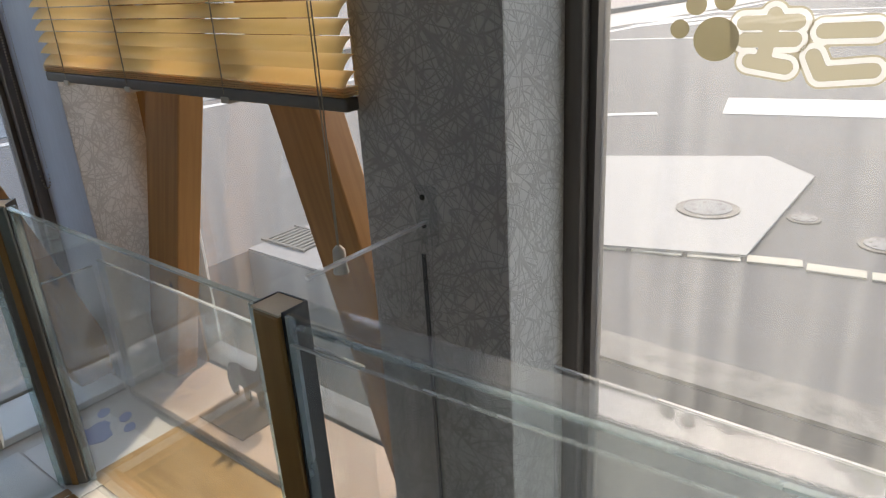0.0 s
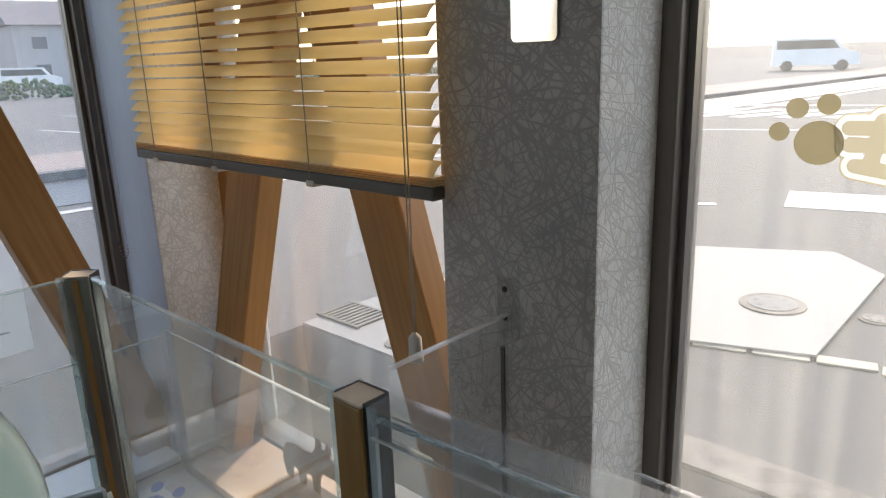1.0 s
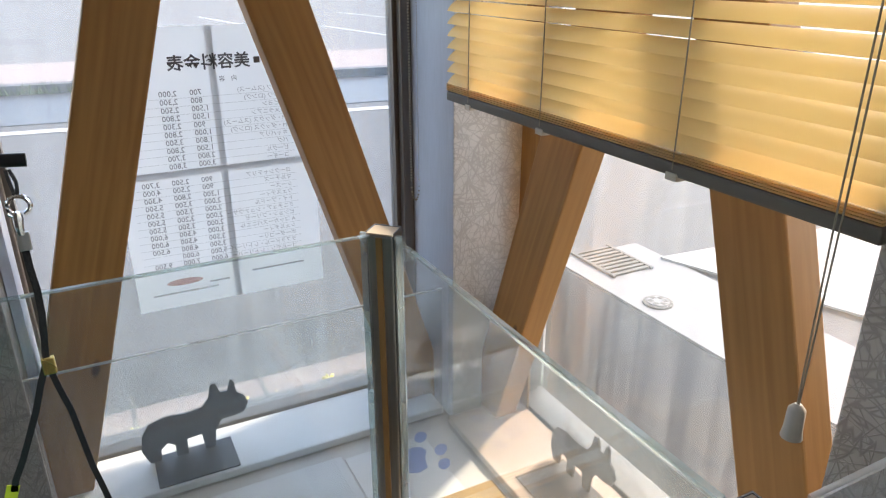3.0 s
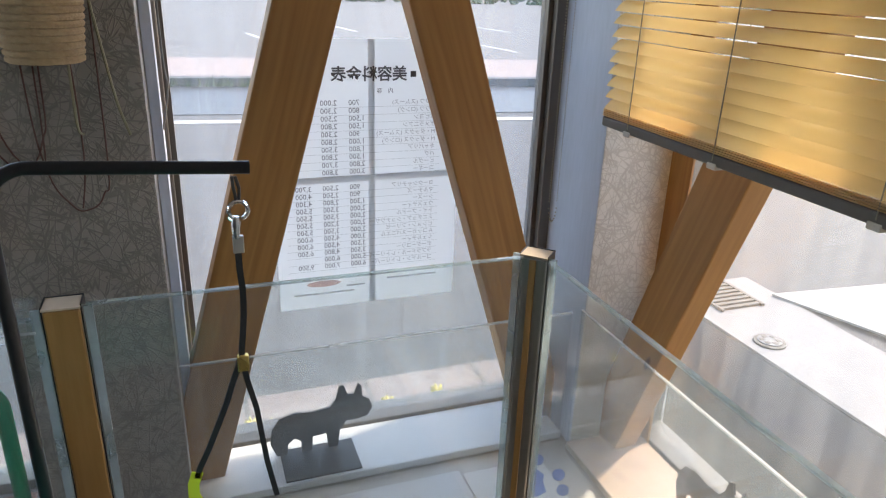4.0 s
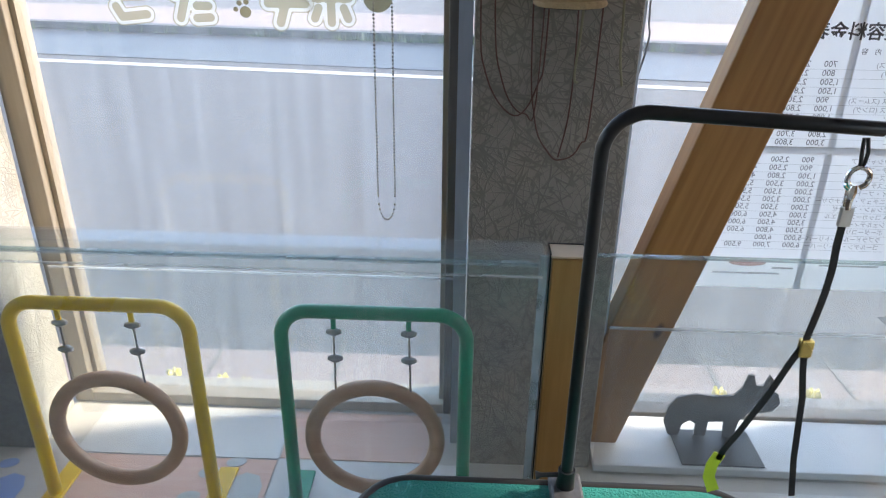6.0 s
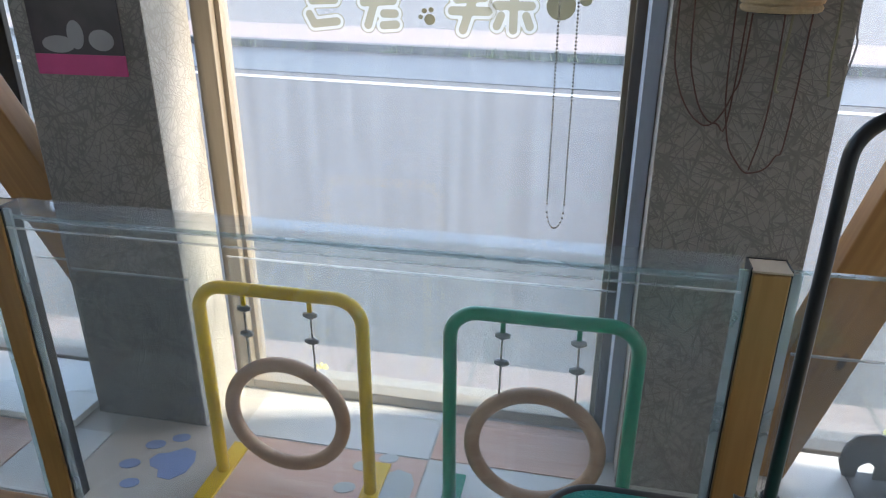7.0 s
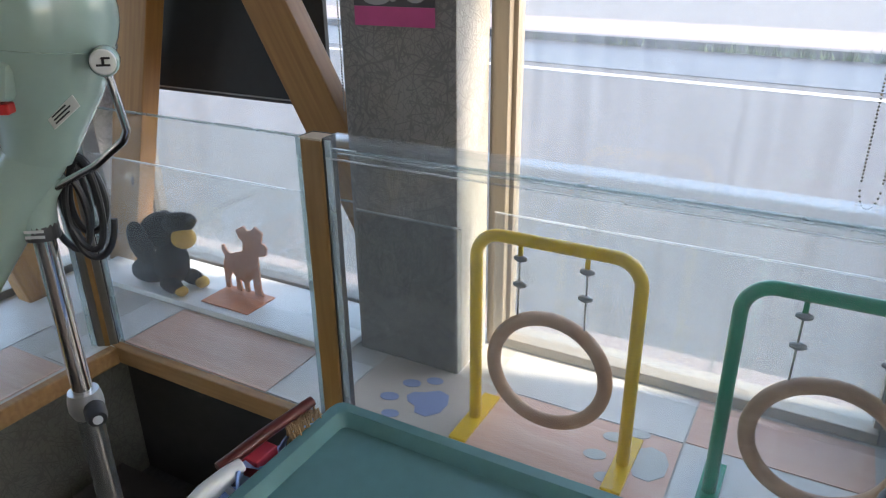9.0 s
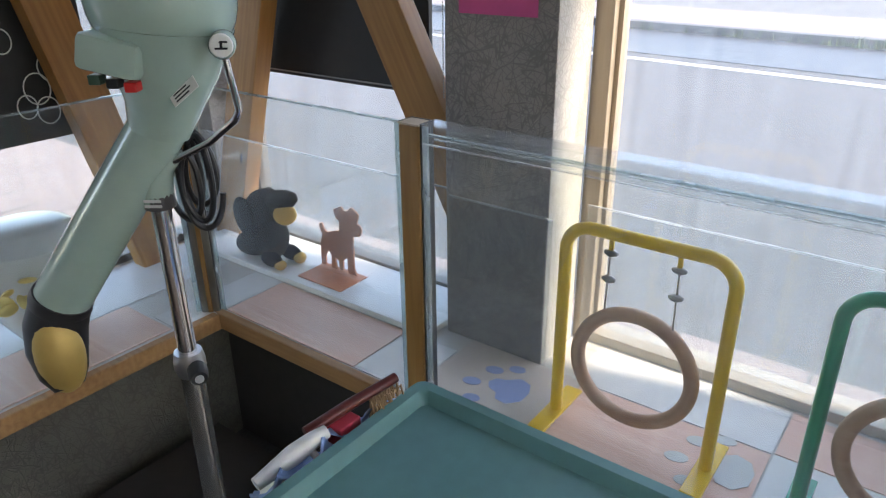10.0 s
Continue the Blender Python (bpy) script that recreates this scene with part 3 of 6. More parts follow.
def tulip(x, y, z, s):
    t = thing("tulip", (x, y, GZ + 0.07), "yellow tulip in bloom outside the glass", "flower", "tulips")
    b = bmesh.new()
    tube(b, [(x, y, GZ + 0.07), (x + 0.01 * s, y + 0.01, (z + GZ) / 2), (x, y, z)], 0.004, 6)
    part("stem", b, LEAF, t)
    b = bmesh.new()
    for i in range(5):
        a_ = i * 1.257 + s
        c = Vector((x + 0.012 * math.cos(a_), y + 0.012 * math.sin(a_), z + 0.016))
        ball(b, c, (0.012, 0.006, 0.024), pose(0, 0, 0, 0, 14, math.degrees(a_)), 8)
    part("bloom", b, PETAL, t, smooth=True)
    for i in range(3):
        a_ = i * 2.1 + s * 2
        b = bmesh.new()
        d = Vector((math.cos(a_), math.sin(a_), 0))
        e = Vector((-d.y, d.x, 0)) * 0.012
        o = Vector((x, y, GZ + 0.072))
        rows_ = [(o + d * u * 0.07 + Vector((0, 0, 0.16 * u - 0.06 * u * u)), math.sin(math.pi * (0.1 + 0.88 * u))) for u in (0, 0.3, 0.6, 0.85, 1)]
        vs = [(b.verts.new(p - e * w_), b.verts.new(p + e * w_)) for p, w_ in rows_]
        for p, q in zip(vs, vs[1:]):
            b.faces.new((p[0], p[1], q[1], q[0]))
        ob = part("leaf", b, LEAF, t)


for i, y in enumerate((-2.0, -1.72, -1.5, -1.45, -1.3, -1.22, -1.16, -0.98, -0.86, -0.7, -0.62, -0.35, 0.0, 0.06, 0.1, 0.28, 0.36, 0.47, 0.62, 0.66, 0.9, 1.05)):
    tulip(-2.45 + random.uniform(-0.05, 0.06), y, 0.1 + random.uniform(-0.035, 0.045), i * 0.7)


def far_van(x, y, turn):
    white = simple("van_paint", (0.75, 0.76, 0.78), 0.3, var=0.03)
    t = thing("parked_van", (x, y, GZ), "white van parked far across the lot", "van", "parked vans")
    T = pose(x, y, GZ, 0, 0, turn)
    b = bmesh.new()
    prism(b, [(-2.2, 0.35), (2.3, 0.35), (2.3, 0.95), (1.5, 1.2), (1.0, 1.85), (-2.15, 1.9)], 1.7, T @ Matrix.Translation((0, 0.85, 0)) @ pose(0, 0, 0, 90, 0, 0))
    body = part("body", b, white, t)
    b = bmesh.new()
    prism(b, [(-2.0, 1.25), (1.25, 1.25), (0.9, 1.72), (-2.0, 1.75)], 1.72, T @ Matrix.Translation((0, 0.86, 0)) @ pose(0, 0, 0, 90, 0, 0))
    part("window", b, simple("van_glass", (0.05, 0.06, 0.07), 0.15), t)
    for wx in (-1.4, 1.45):
        for wy in (-0.86, 0.66):
            b = bmesh.new()
            lathe(b, [(0.18, 0), (0.31, 0.01), (0.31, 0.19), (0.18, 0.2)], T @ Matrix.Translation((wx, wy + 0.2, 0.31)) @ pose(0, 0, 0, 90, 0, 0), 20)
            part("wheel", b, BLACK, t)


far_van(-66, 21, 70)
far_van(-64, 26.5, 75)
far_van(-13, 46, 20)
bm = bmesh.new()
for i in range(2000):
    y = random.uniform(2, 60)
    c = (-46 + random.uniform(-0.6, 0.6), y, GZ + random.uniform(0.1, 1.1) * (0.8 + 0.3 * math.sin(y)))
    bmesh.ops.create_icosphere(bm, subdivisions=1, radius=random.uniform(0.08, 0.2), matrix=Matrix.Translation(c) @ pose(0, 0, 0, random.uniform(0, 90), random.uniform(0, 90), 0))
single("hedge", bm, HEDGE, "low clipped hedge beyond the lot", "hedge", kind="stuff")


def far_house(x, y, w, d, h, turn, col):
    t = thing("house", (x, y, GZ), "pale two-storey house in the distance", "house", "far houses")
    T = pose(x, y, GZ, 0, 0, turn)
    wall_m, roof_m, dark = simple("house_wall", col, 0.9), simple("house_roof", (0.16, 0.15, 0.16), 0.8), simple("house_glass", (0.08, 0.09, 0.11), 0.2)
    b = bmesh.new()
    vs = box(b, -w / 2, w / 2, -d / 2, d / 2, 0, h)
    b.transform(T)
    part("wall", b, wall_m, t)
    b = bmesh.new()
    prism(b, [(-w / 2 - 0.5, h), (w / 2 + 0.5, h), (0, h + w * 0.28)], d + 1, T @ Matrix.Translation((0, d / 2 + 0.5, 0)) @ pose(0, 0, 0, 90, 0, 0))
    part("roof", b, roof_m, t)
    for sx in (-1, 1):
        for fz in (1.0, 3.8):
            for fy in (-0.3, 0.05, 0.35):
                b = bmesh.new()
                box(b, sx * w / 2 - 0.05, sx * w / 2 + 0.05, fy * d - 0.7, fy * d + 0.7, fz, fz + 1.2)
                b.transform(T)
                part("window", b, dark, t)


far_house(-85, 12, 9, 11, 6, 8, (0.5, 0.48, 0.45))
far_house(-88, 32, 10, 12, 6.2, -5, (0.42, 0.4, 0.4))
far_house(-84, -14, 10, 12, 5.8, 4, (0.55, 0.54, 0.5))

# ---- fence round the platform ----
FX, FY, FSY, FT = -1.57, 0.533, -2.52, 1.06
STEEL_D = simple("dull_steel", (0.25, 0.24, 0.22), 0.35, 0.8, var=0.15, stretch=(8, 8, 0.4))


def pane_thing(name, dims, label, category, mat=FENCE, edge=EDGE, group="glass fence panels", cap=0.0):
    """A clear sheet with polished edges, top edge as a part."""
    x0, x1, y0, y1, z0, z1 = dims
    t = thing(name, ((x0 + x1) / 2, (y0 + y1) / 2, z0), label, category, group)
    b = bmesh.new()
    box(b, x0, x1, y0, y1, z0, z1 - 0.004)
    s = part("sheet", b, mat, t)
    s.visible_shadow = False
    b = bmesh.new()
    box(b, x0 - 0.0005, x1 + 0.0005, y0 - 0.0005, y1 + 0.0005, z1 - 0.004, z1)
    part("polished_edge", b, edge, t, "bright polished edge")
    return t


def fence_post(x, y, face, corner=False, z0=B):
    """A wooden post in a black channel that wraps its sides and back. face: the way its bare side looks."""
    t = thing("fence_post", (x, y, z0), "brushed metal corner post of the glass fence" if corner else "varnished wooden fence post wrapped in a black metal channel", "post", "fence posts")
    T = Matrix.Translation((x, y, 0)) @ pose(0, 0, 0, 0, 0, face)
    b = bmesh.new()
    box(b, -0.027, 0.027, -0.02, 0.027, z0, FT - 0.004, 0.003)
    b.transform(T)
    part("shaft", b, STEEL_D if corner else POSTWOOD, t)
    if corner:
        b = bmesh.new()
        box(b, -0.007, 0.007, -0.0235, -0.0203, z0, FT - 0.006, 0.001)
        b.transform(T)
        part("wood_insert", b, POSTWOOD, t, "brown wooden insert strip")
    b = bmesh.new()
    box(b, -0.0285, 0.0285, -0.02, 0.0285, FT - 0.0028, FT + 0.001, 0.0008)
    b.transform(T)
    part("end_grain", b, ENDWOOD, t, "pale sawn top")
    for q in ((-0.0298, -0.0275, -0.014, 0.03), (0.0275, 0.0298, -0.014, 0.03), (-0.0275, 0.0275, 0.0275, 0.03)):
        b = bmesh.new()
        box(b, *q, z0, FT + 0.0025)
        b.transform(T)
        part("channel_wall", b, BLACKM, t, "black metal channel")
    for s_ in (-1, 1):
        b = bmesh.new()
        box(b, min(s_ * 0.0315, s_ * 0.045), max(s_ * 0.0315, s_ * 0.045), -0.012, -0.006, z0, FT - 0.003)
        b.transform(T)
        part("glazing_strip", b, EDGE, t, "clear glazing strip")
    return t


fence_post(FX, FY - 0.01, 45, True)
fence_post(FX, -0.325, 90)
fence_post(FX, -1.7, 90)
fence_post(FX + 0.03, FSY, 135, True)
fence_post(-0.675, FY, 0)
fence_post(0.75, FY + 0.086, 3.5, z0=LEDGE)

GL = "clear glass fence panel between posts on the platform"
pane_thing("glass_panel", (FX - 0.004, FX + 0.004, -0.29, FY - 0.04, B + 0.002, FT - 0.002), GL, "glass panel")
pane_thing("glass_panel", (FX - 0.004, FX + 0.004, -1.665, -0.36, B + 0.002, FT - 0.02), GL, "glass panel")
pane_thing("glass_panel", (FX - 0.004, FX + 0.004, FSY + 0.04, -1.735, B + 0.002, FT - 0.002), GL, "glass panel")
pane_thing("glass_panel", (FX + 0.04, -0.715, FY - 0.004, FY + 0.004, B + 0.002, FT - 0.002), GL, "glass panel")
north_panel = pane_thing("glass_panel", (-0.635, 0.71, FY - 0.004, FY + 0.004, LEDGE + 0.002, FT - 0.02), GL, "glass panel")
pane_thing("glass_panel", (FX + 0.07, 0.38, FSY - 0.004, FSY + 0.004, B + 0.002, FT - 0.002), GL, "glass panel")
# splash guards of acrylic before the windows
AC = "low clear acrylic guard before the window"
pane_thing("acrylic_guard", (-1.862, -1.857, -0.175, 0.8, B + 0.002, 0.755), AC, "acrylic sheet", ACRYL, ACRYL_E, "acrylic guards")
pane_thing("acrylic_guard", (-2.022, -2.018, -1.49, -0.5, B + 0.002, 0.78), AC, "acrylic sheet", ACRYL, ACRYL_E, "acrylic guards")
pane_thing("acrylic_guard", (-1.874, -1.87, -1.83, -1.515, B + 0.002, 0.78), AC, "acrylic sheet", ACRYL, ACRYL_E, "acrylic guards")
pane_thing("acrylic_guard", (-1.92, -1.915, -3.0, -1.85, B + 0.002, 0.78), AC, "acrylic sheet", ACRYL, ACRYL_E, "acrylic guards")
pane_thing("acrylic_guard", (-0.49, 0.95, 0.948, 0.952, LEDGE + 0.002, 0.815), AC, "acrylic sheet", ACRYL, ACRYL_E, "acrylic guards")
pane_thing("acrylic_guard", (-1.8, -0.8, 0.79, 0.795, B + 0.002, 0.79), AC, "acrylic sheet", ACRYL, ACRYL_E, "acrylic guards")
pane_thing("acrylic_gate", (-0.655, -0.649, FY + 0.04, 0.822, B + 0.01, 1.092), "clear acrylic end sheet from fence post to pillar", "acrylic sheet", ACRYL, ACRYL_E, "acrylic guards")


def rail_cap(dims, along):
    """A clear acrylic channel along the top of a panel."""
    x0, x1, y0, y1, z0, z1 = dims
    t = thing("acrylic_rail", ((x0 + x1) / 2, (y0 + y1) / 2, z0), "clear acrylic channel capping the glass fence", "rail", "acrylic rails")
    for nm, q in (("web", (x0, x1, y0, y1, z1 - 0.004, z1)),) + (
            (("flange", (x0, x0 + 0.004, y0, y1, z0, z1 - 0.004)), ("flange", (x1 - 0.004, x1, y0, y1, z0, z1 - 0.004))) if along == "y"
            else (("flange", (x0, x1, y0, y0 + 0.004, z0, z1 - 0.004)), ("flange", (x0, x1, y1 - 0.004, y1, z0, z1 - 0.004)))):
        b = bmesh.new()
        box(b, *q)
        part(nm, b, RAIL_W if nm == "web" else ACRYL, t)
        if nm == "flange":
            b = bmesh.new()
            box(b, q[0], q[1], q[2], q[3], q[4] - 0.003, q[4])
            part("flange_edge", b, ACRYL_E, t, "bright polished edge")
    return t


rail_cap((FX - 0.022, FX + 0.022, -1.66, -0.365, FT - 0.035, FT + 0.008), "y")
north_rail = rail_cap((-0.63, 0.7, FY - 0.022, FY + 0.022, FT - 0.035, FT + 0.008), "x")

SWING = Matrix.Translation((-0.65, FY, 0)) @ pose(0, 0, 0, 0, 0, 3.5) @ Matrix.Translation((0.65, -FY, 0))
for o in (north_rail, north_panel):
    o.matrix_world = SWING @ WORLD[o]

# ---- white sill boards ----
SILLW = simple("white_sill", (0.74, 0.73, 0.72), 0.35, var=0.05)
boxed("sill_board", (-2.06, -1.866, -0.17, 0.81, B + 0.001, B + 0.022), SILLW, label="white laminated board on the platform by the window", category="board", bevel=0.003)
boxed("sill_board", (-1.82, -0.8, 0.8, 1.02, B + 0.001, B + 0.022), wood("peach_board", (0.4, 0.27, 0.2), (0.48, 0.35, 0.27), "x", 0.4, False), label="pinkish laminated board on the platform under the blind", category="board", bevel=0.003)
boxed("sill_board", (-2.06, -1.8, -3.0, -1.86, B + 0.001, B + 0.022), SILLW, label="white laminated board with figures on it", category="board", bevel=0.003)


# ---- ring toys ----
SWIV = simple("dull_swivel", (0.34, 0.34, 0.34), 0.35, 0.7)
def ring_toy(y0, y1, x, col, name):
    paint = simple(name + "_paint", col, 0.3, var=0.1, coat=0.3)
    t = thing("ring_swing", (x, (y0 + y1) / 2, B), name + " tubular frame with a hanging wooden ring", "pet toy", "ring swings")
    r, zt, rb = 0.0145, 0.862, 0.058
    b = bmesh.new()
    pts = [(x, y0, B + 0.008)] + arc((x, y0 + rb, zt - rb - r), rb, (0, -1, 0), (0, 0, 1), 0, 90) + arc((x, y1 - rb, zt - rb - r), rb, (0, 0, 1), (0, 1, 0), 0, 90) + [(x, y1, B + 0.008)]
    tube(b, pts, r, 14)
    part("frame", b, paint, t, smooth=True)
    for y in (y0, y1):
        b = bmesh.new()
        box(b, x - 0.1, x + 0.1, y - 0.022, y + 0.022, B + 0.001, B + 0.009, 0.002)
        part("foot_plate", b, paint, t)
    ym, zr, R, rr = (y0 + y1) / 2 - 0.004, B + 0.19, 0.132, 0.0165
    b = bmesh.new()
    tube(b, [(x, ym + R * math.cos(a), zr + R * math.sin(a)) for a in [2 * math.pi * i / 48 for i in range(48)]], rr, 14, True)
    ring = part("ring", b, wood("ring_wood_" + name, (0.36, 0.2, 0.12), (0.5, 0.31, 0.2), "y", 0.5, False), t, "bare wooden hoop", True)
    for s in (-1, 1):
        y = ym + s * 0.074
        b = bmesh.new()
        tube(b, [(x, y, zt - 2 * r + 0.004), (x, y + s * 0.003, zr + R * 0.86)], 0.0022, 6)
        h = part("hanger", b, STEEL, t, "thin steel hanger wire", True)
        b = bmesh.new()
        box(b, x - 0.003, x + 0.003, y - 0.005, y + 0.005, zt - 0.055, zt - 2 * r + 0.003, 0.001)
        part("hanger_tab", b, paint, t)
        for z in (0.803, 0.741):
            b = bmesh.new()
            tube(b, [(x, y - 0.015, z), (x, y - 0.005, z), (x, y + 0.005, z), (x, y + 0.015, z)], [0.004, 0.0085, 0.0085, 0.004], 8)
            part("swivel", b, SWIV, h, "", True)
    return t


ring_toy(-1.4, -1.034, -1.725, (0.72, 0.44, 0.004), "yellow")
ring_toy(-0.85, -0.482, -1.725, (0.0, 0.24, 0.125), "green")


# ---- blind ----
def blind(x0, x1, y, z0, z1):
    t = thing("venetian_blind", ((x0 + x1) / 2, y, z0), "half-closed cream venetian blind glowing in the sun", "blind")
    pitch, wide, tilt = 0.0262, 0.034, radians(40)
    b = bmesh.new()
    for i in range(7):
        u = (i / 6 - 0.5) * wide
        arch = 0.003 * (1 - (2 * u / wide) ** 2)
        b.verts.new((x0, u * math.cos(tilt) - arch * math.sin(tilt), u * math.sin(tilt) + arch * math.cos(tilt)))
        b.verts.new((x1, u * math.cos(tilt) - arch * math.sin(tilt), u * math.sin(tilt) + arch * math.cos(tilt)))
    b.verts.ensure_lookup_table()
    for i in range(6):
        b.faces.new((b.verts[2 * i], b.verts[2 * i + 1], b.verts[2 * i + 3], b.verts[2 * i + 2]))
    me = mesh_of("slat", b, SLAT, True)
    z = z0 + 0.05
    while z < z1 - 0.04:
        ob = new("slat", me)
        ob.parent, ob.matrix_parent_inverse = t, WORLD[t].inverted()
        ob.matrix_basis = Matrix.Translation((0, y, z)) @ pose(0, 0, 0, random.uniform(-2, 2), random.uniform(-0.05, 0.05), 0)
        z += pitch
    b = bmesh.new()
    box(b, x0, x1, y - 0.015, y + 0.015, z0, z0 + 0.022, 0.004)
    part("bottom_rail", b, RAIL_D, t, "dark bottom rail")
    for i in range(4):
        b = bmesh.new()
        box(b, x0 + 0.002, x1 - 0.002, y - 0.016, y + 0.016, z0 + 0.0235 + i * 0.004, z0 + 0.026 + i * 0.004)
        part("stacked_slat", b, SLAT, t)
    b = bmesh.new()
    box(b, x0 - 0.005, x1 + 0.005, y - 0.02, y + 0.02, z1 - 0.035, z1, 0.003)
    part("head_rail", b, RAIL_D, t)
    for f in (0.1, 0.365, 0.695):
        x = x0 + (x1 - x0) * f
        for dy in (-0.015, 0.015):
            b = bmesh.new()
            tube(b, [(x, y + dy, z0 + 0.01), (x + 0.004, y + dy, (z0 + z1) / 2), (x, y + dy, z1 - 0.03)], 0.0012, 5)
            part("ladder_cord", b, CORD, t)
        b = bmesh.new()
        box(b, x - 0.012, x + 0.012, y - 0.017, y + 0.017, z0 - 0.006, z0 + 0.006, 0.002)
        part("cord_clip", b, simple("pale_clip", (0.5, 0.45, 0.38), 0.4), t)
    xc = x1 - 0.045
    for d in (-0.004, 0.004):
        b = bmesh.new()
        tube(b, [(xc + d, y - 0.024, z1 - 0.03), (xc + d, y - 0.026, 1.3), (xc + d * 0.3, y - 0.026, 1.03)], 0.0013, 5)
        part("pull_cord", b, CORD, t)
    b = bmesh.new()
    lathe(b, [(0.004, 0.05), (0.011, 0.042), (0.012, 0.012), (0.014, 0.0)], Matrix.Translation((xc, y - 0.026, 0.985)), 14)
    part("cord_tassel", b, simple("grey_tassel", (0.42, 0.38, 0.33), 0.4), t, "grey plastic cord weight", True)


blind(-1.8, -0.765, 0.8, 1.262, 2.2)



# ---- writing ----
INK = simple("dark_ink", (0.1, 0.1, 0.11), 0.7)
INK_G = simple("grey_ink", (0.3, 0.3, 0.31), 0.7)


def letters(name, text, size, m, mat, parent, align="LEFT", bold=0.0):
    """Writing as a thin mesh, laid in place by m."""
    c = bpy.data.curves.new(name, "FONT")
    c.body, c.size, c.align_x, c.extrude, c.offset = text, size, align, 0.0001, bold
    c.resolution_u = 2
    tmp = new(name, c)
    bpy.context.view_layer.update()
    me = bpy.data.meshes.new_from_object(tmp.evaluated_get(bpy.context.evaluated_depsgraph_get()))
    bpy.data.objects.remove(tmp)
    me.transform(m)
    me.materials.clear()
    me.materials.append(mat)
    ob = new(name, me)
    ob.parent, ob.matrix_parent_inverse = parent, WORLD.get(parent, Matrix()).inverted()
    WORLD[ob] = Matrix()
    return ob


def on_west(y, z, x, mirrored=True):
    """Lays writing on the west glass, seen from behind."""
    s = -1 if mirrored else 1
    return Matrix(((0, 0, 1, x), (s, 0, 0, y), (0, 1, 0, z), (0, 0, 0, 1)))


# ---- price list taped to the west glass ----
def paper_material():
    m, n, l, p = nodes_of("thin_paper")
    tl = n.new("ShaderNodeBsdfTranslucent")
    tl.inputs["Color"].default_value = (0.7, 0.72, 0.74, 1)
    p.inputs["Base Color"].default_value = (0.8, 0.8, 0.8, 1)
    p.inputs["Roughness"].default_value = 0.8
    tc = n.new("ShaderNodeTexCoord")
    no = n.new("ShaderNodeTexNoise")
    no.inputs["Scale"].default_value = 9
    l.new(tc.outputs["Object"], no.inputs["Vector"])
    bp = n.new("ShaderNodeBump")
    bp.inputs["Strength"].default_value, bp.inputs["Distance"].default_value = 0.3, 0.01
    l.new(no.outputs["Fac"], bp.inputs["Height"])
    l.new(bp.outputs[0], p.inputs["Normal"])
    mix = n.new("ShaderNodeMixShader")
    mix.inputs[0].default_value = 0.75
    l.new(p.outputs[0], mix.inputs[1])
    l.new(tl.outputs[0], mix.inputs[2])
    l.new(mix.outputs[0], n["Material Output"].inputs["Surface"])
    return m


SHEET = paper_material()
PX = GX + 0.006
pl = thing("price_list", (PX, 0.32, 0.74), "mirrored price list of four paper sheets taped to the glass", "poster")
for ya, yb in ((0.075, 0.3195), (0.3205, 0.552)):
    for za, zb in ((0.737, 1.0845), (1.0855, 1.425)):
        b = bmesh.new()
        o = 0.0005 * ((ya > 0.2) + 2 * (za > 1))
        box(b, PX + o, PX + 0.0003 + o, ya, yb, za, zb)
        part("paper_sheet", b, SHEET, pl)
for o, q in ((0.0, (0.312, 0.328, 0.737, 1.0755)), (0.0, (0.312, 0.328, 1.0945, 1.425)), (0.0, (0.075, 0.552, 1.076, 1.094))):
    b = bmesh.new()
    box(b, PX + 0.0025 + o, PX + 0.0028 + o, *q)
    part("tape_strip", b, SHEET, pl, "overlapping paper seam")
TX = PX + 0.0036
letters("title", "美容料金表", 0.038, on_west(0.41, 1.33, TX), INK, pl, bold=0.0008)
letters("heading", "■", 0.02, on_west(0.435, 1.335, TX), INK, pl)
NAMES = "チワワ (スムース)|チワワ (ロング)|パピヨン|ポメラニアン|M・ダックス (スムース)|M・ダックス (ロング)|キャバリア|パグ|ビーグル|コーギー|ヨークシャテリア|マルチーズ|シーズー|ウェスティー|トイ・プードル|ミニチュア・シュナウザー|ビション・フリーゼ|A コッカースパニエル|シェルティー|ボーダーコリー|ラブラドール・レトリーバー|ゴールデン・レトリーバー".split("|")
COL1 = "700|800|1,500|1,500|900|1,000|1,800|1,500|2,800|3,000|900|900|1,300|2,000|2,000|2,000|2,000|3,000|3,500|3,500|5,000|6,000".split("|")
COL2 = "2,000|2,300|2,500|2,800|2,300|2,800|3,500|2,800|3,700|3,800|2,500|2,500|2,800|3,500|3,500|3,200|3,500|4,500|4,500|4,800|6,000|7,000".split("|")
COL3 = "||||||||||3,700|4,000|4,300|5,500|5,500|5,500|5,500|6,000|6,000|6,500||9,500".split("|")
letters("heading", "内　容", 0.014, on_west(0.375, 1.298, TX), INK, pl)
for i in range(22):
    z = 1.27 - 0.0191 * i if i < 10 else 1.058 - 0.0191 * (i - 10)
    letters("row_name", NAMES[i], 0.0145, on_west(0.487, z, TX), INK_G, pl)
    for col, y in ((COL1, 0.262), (COL2, 0.193), (COL3, 0.125)):
        if col[i]:
            letters("row_price", col[i], 0.0185, on_west(y, z, TX), INK, pl, "RIGHT")
    b = bmesh.new()
    box(b, TX, TX + 0.0002, 0.1, 0.5, z - 0.0055, z - 0.005)
    part("rule", b, INK_G, pl)
# ---- shop signs stuck on the glass: plain rounded strokes with a pale border ----


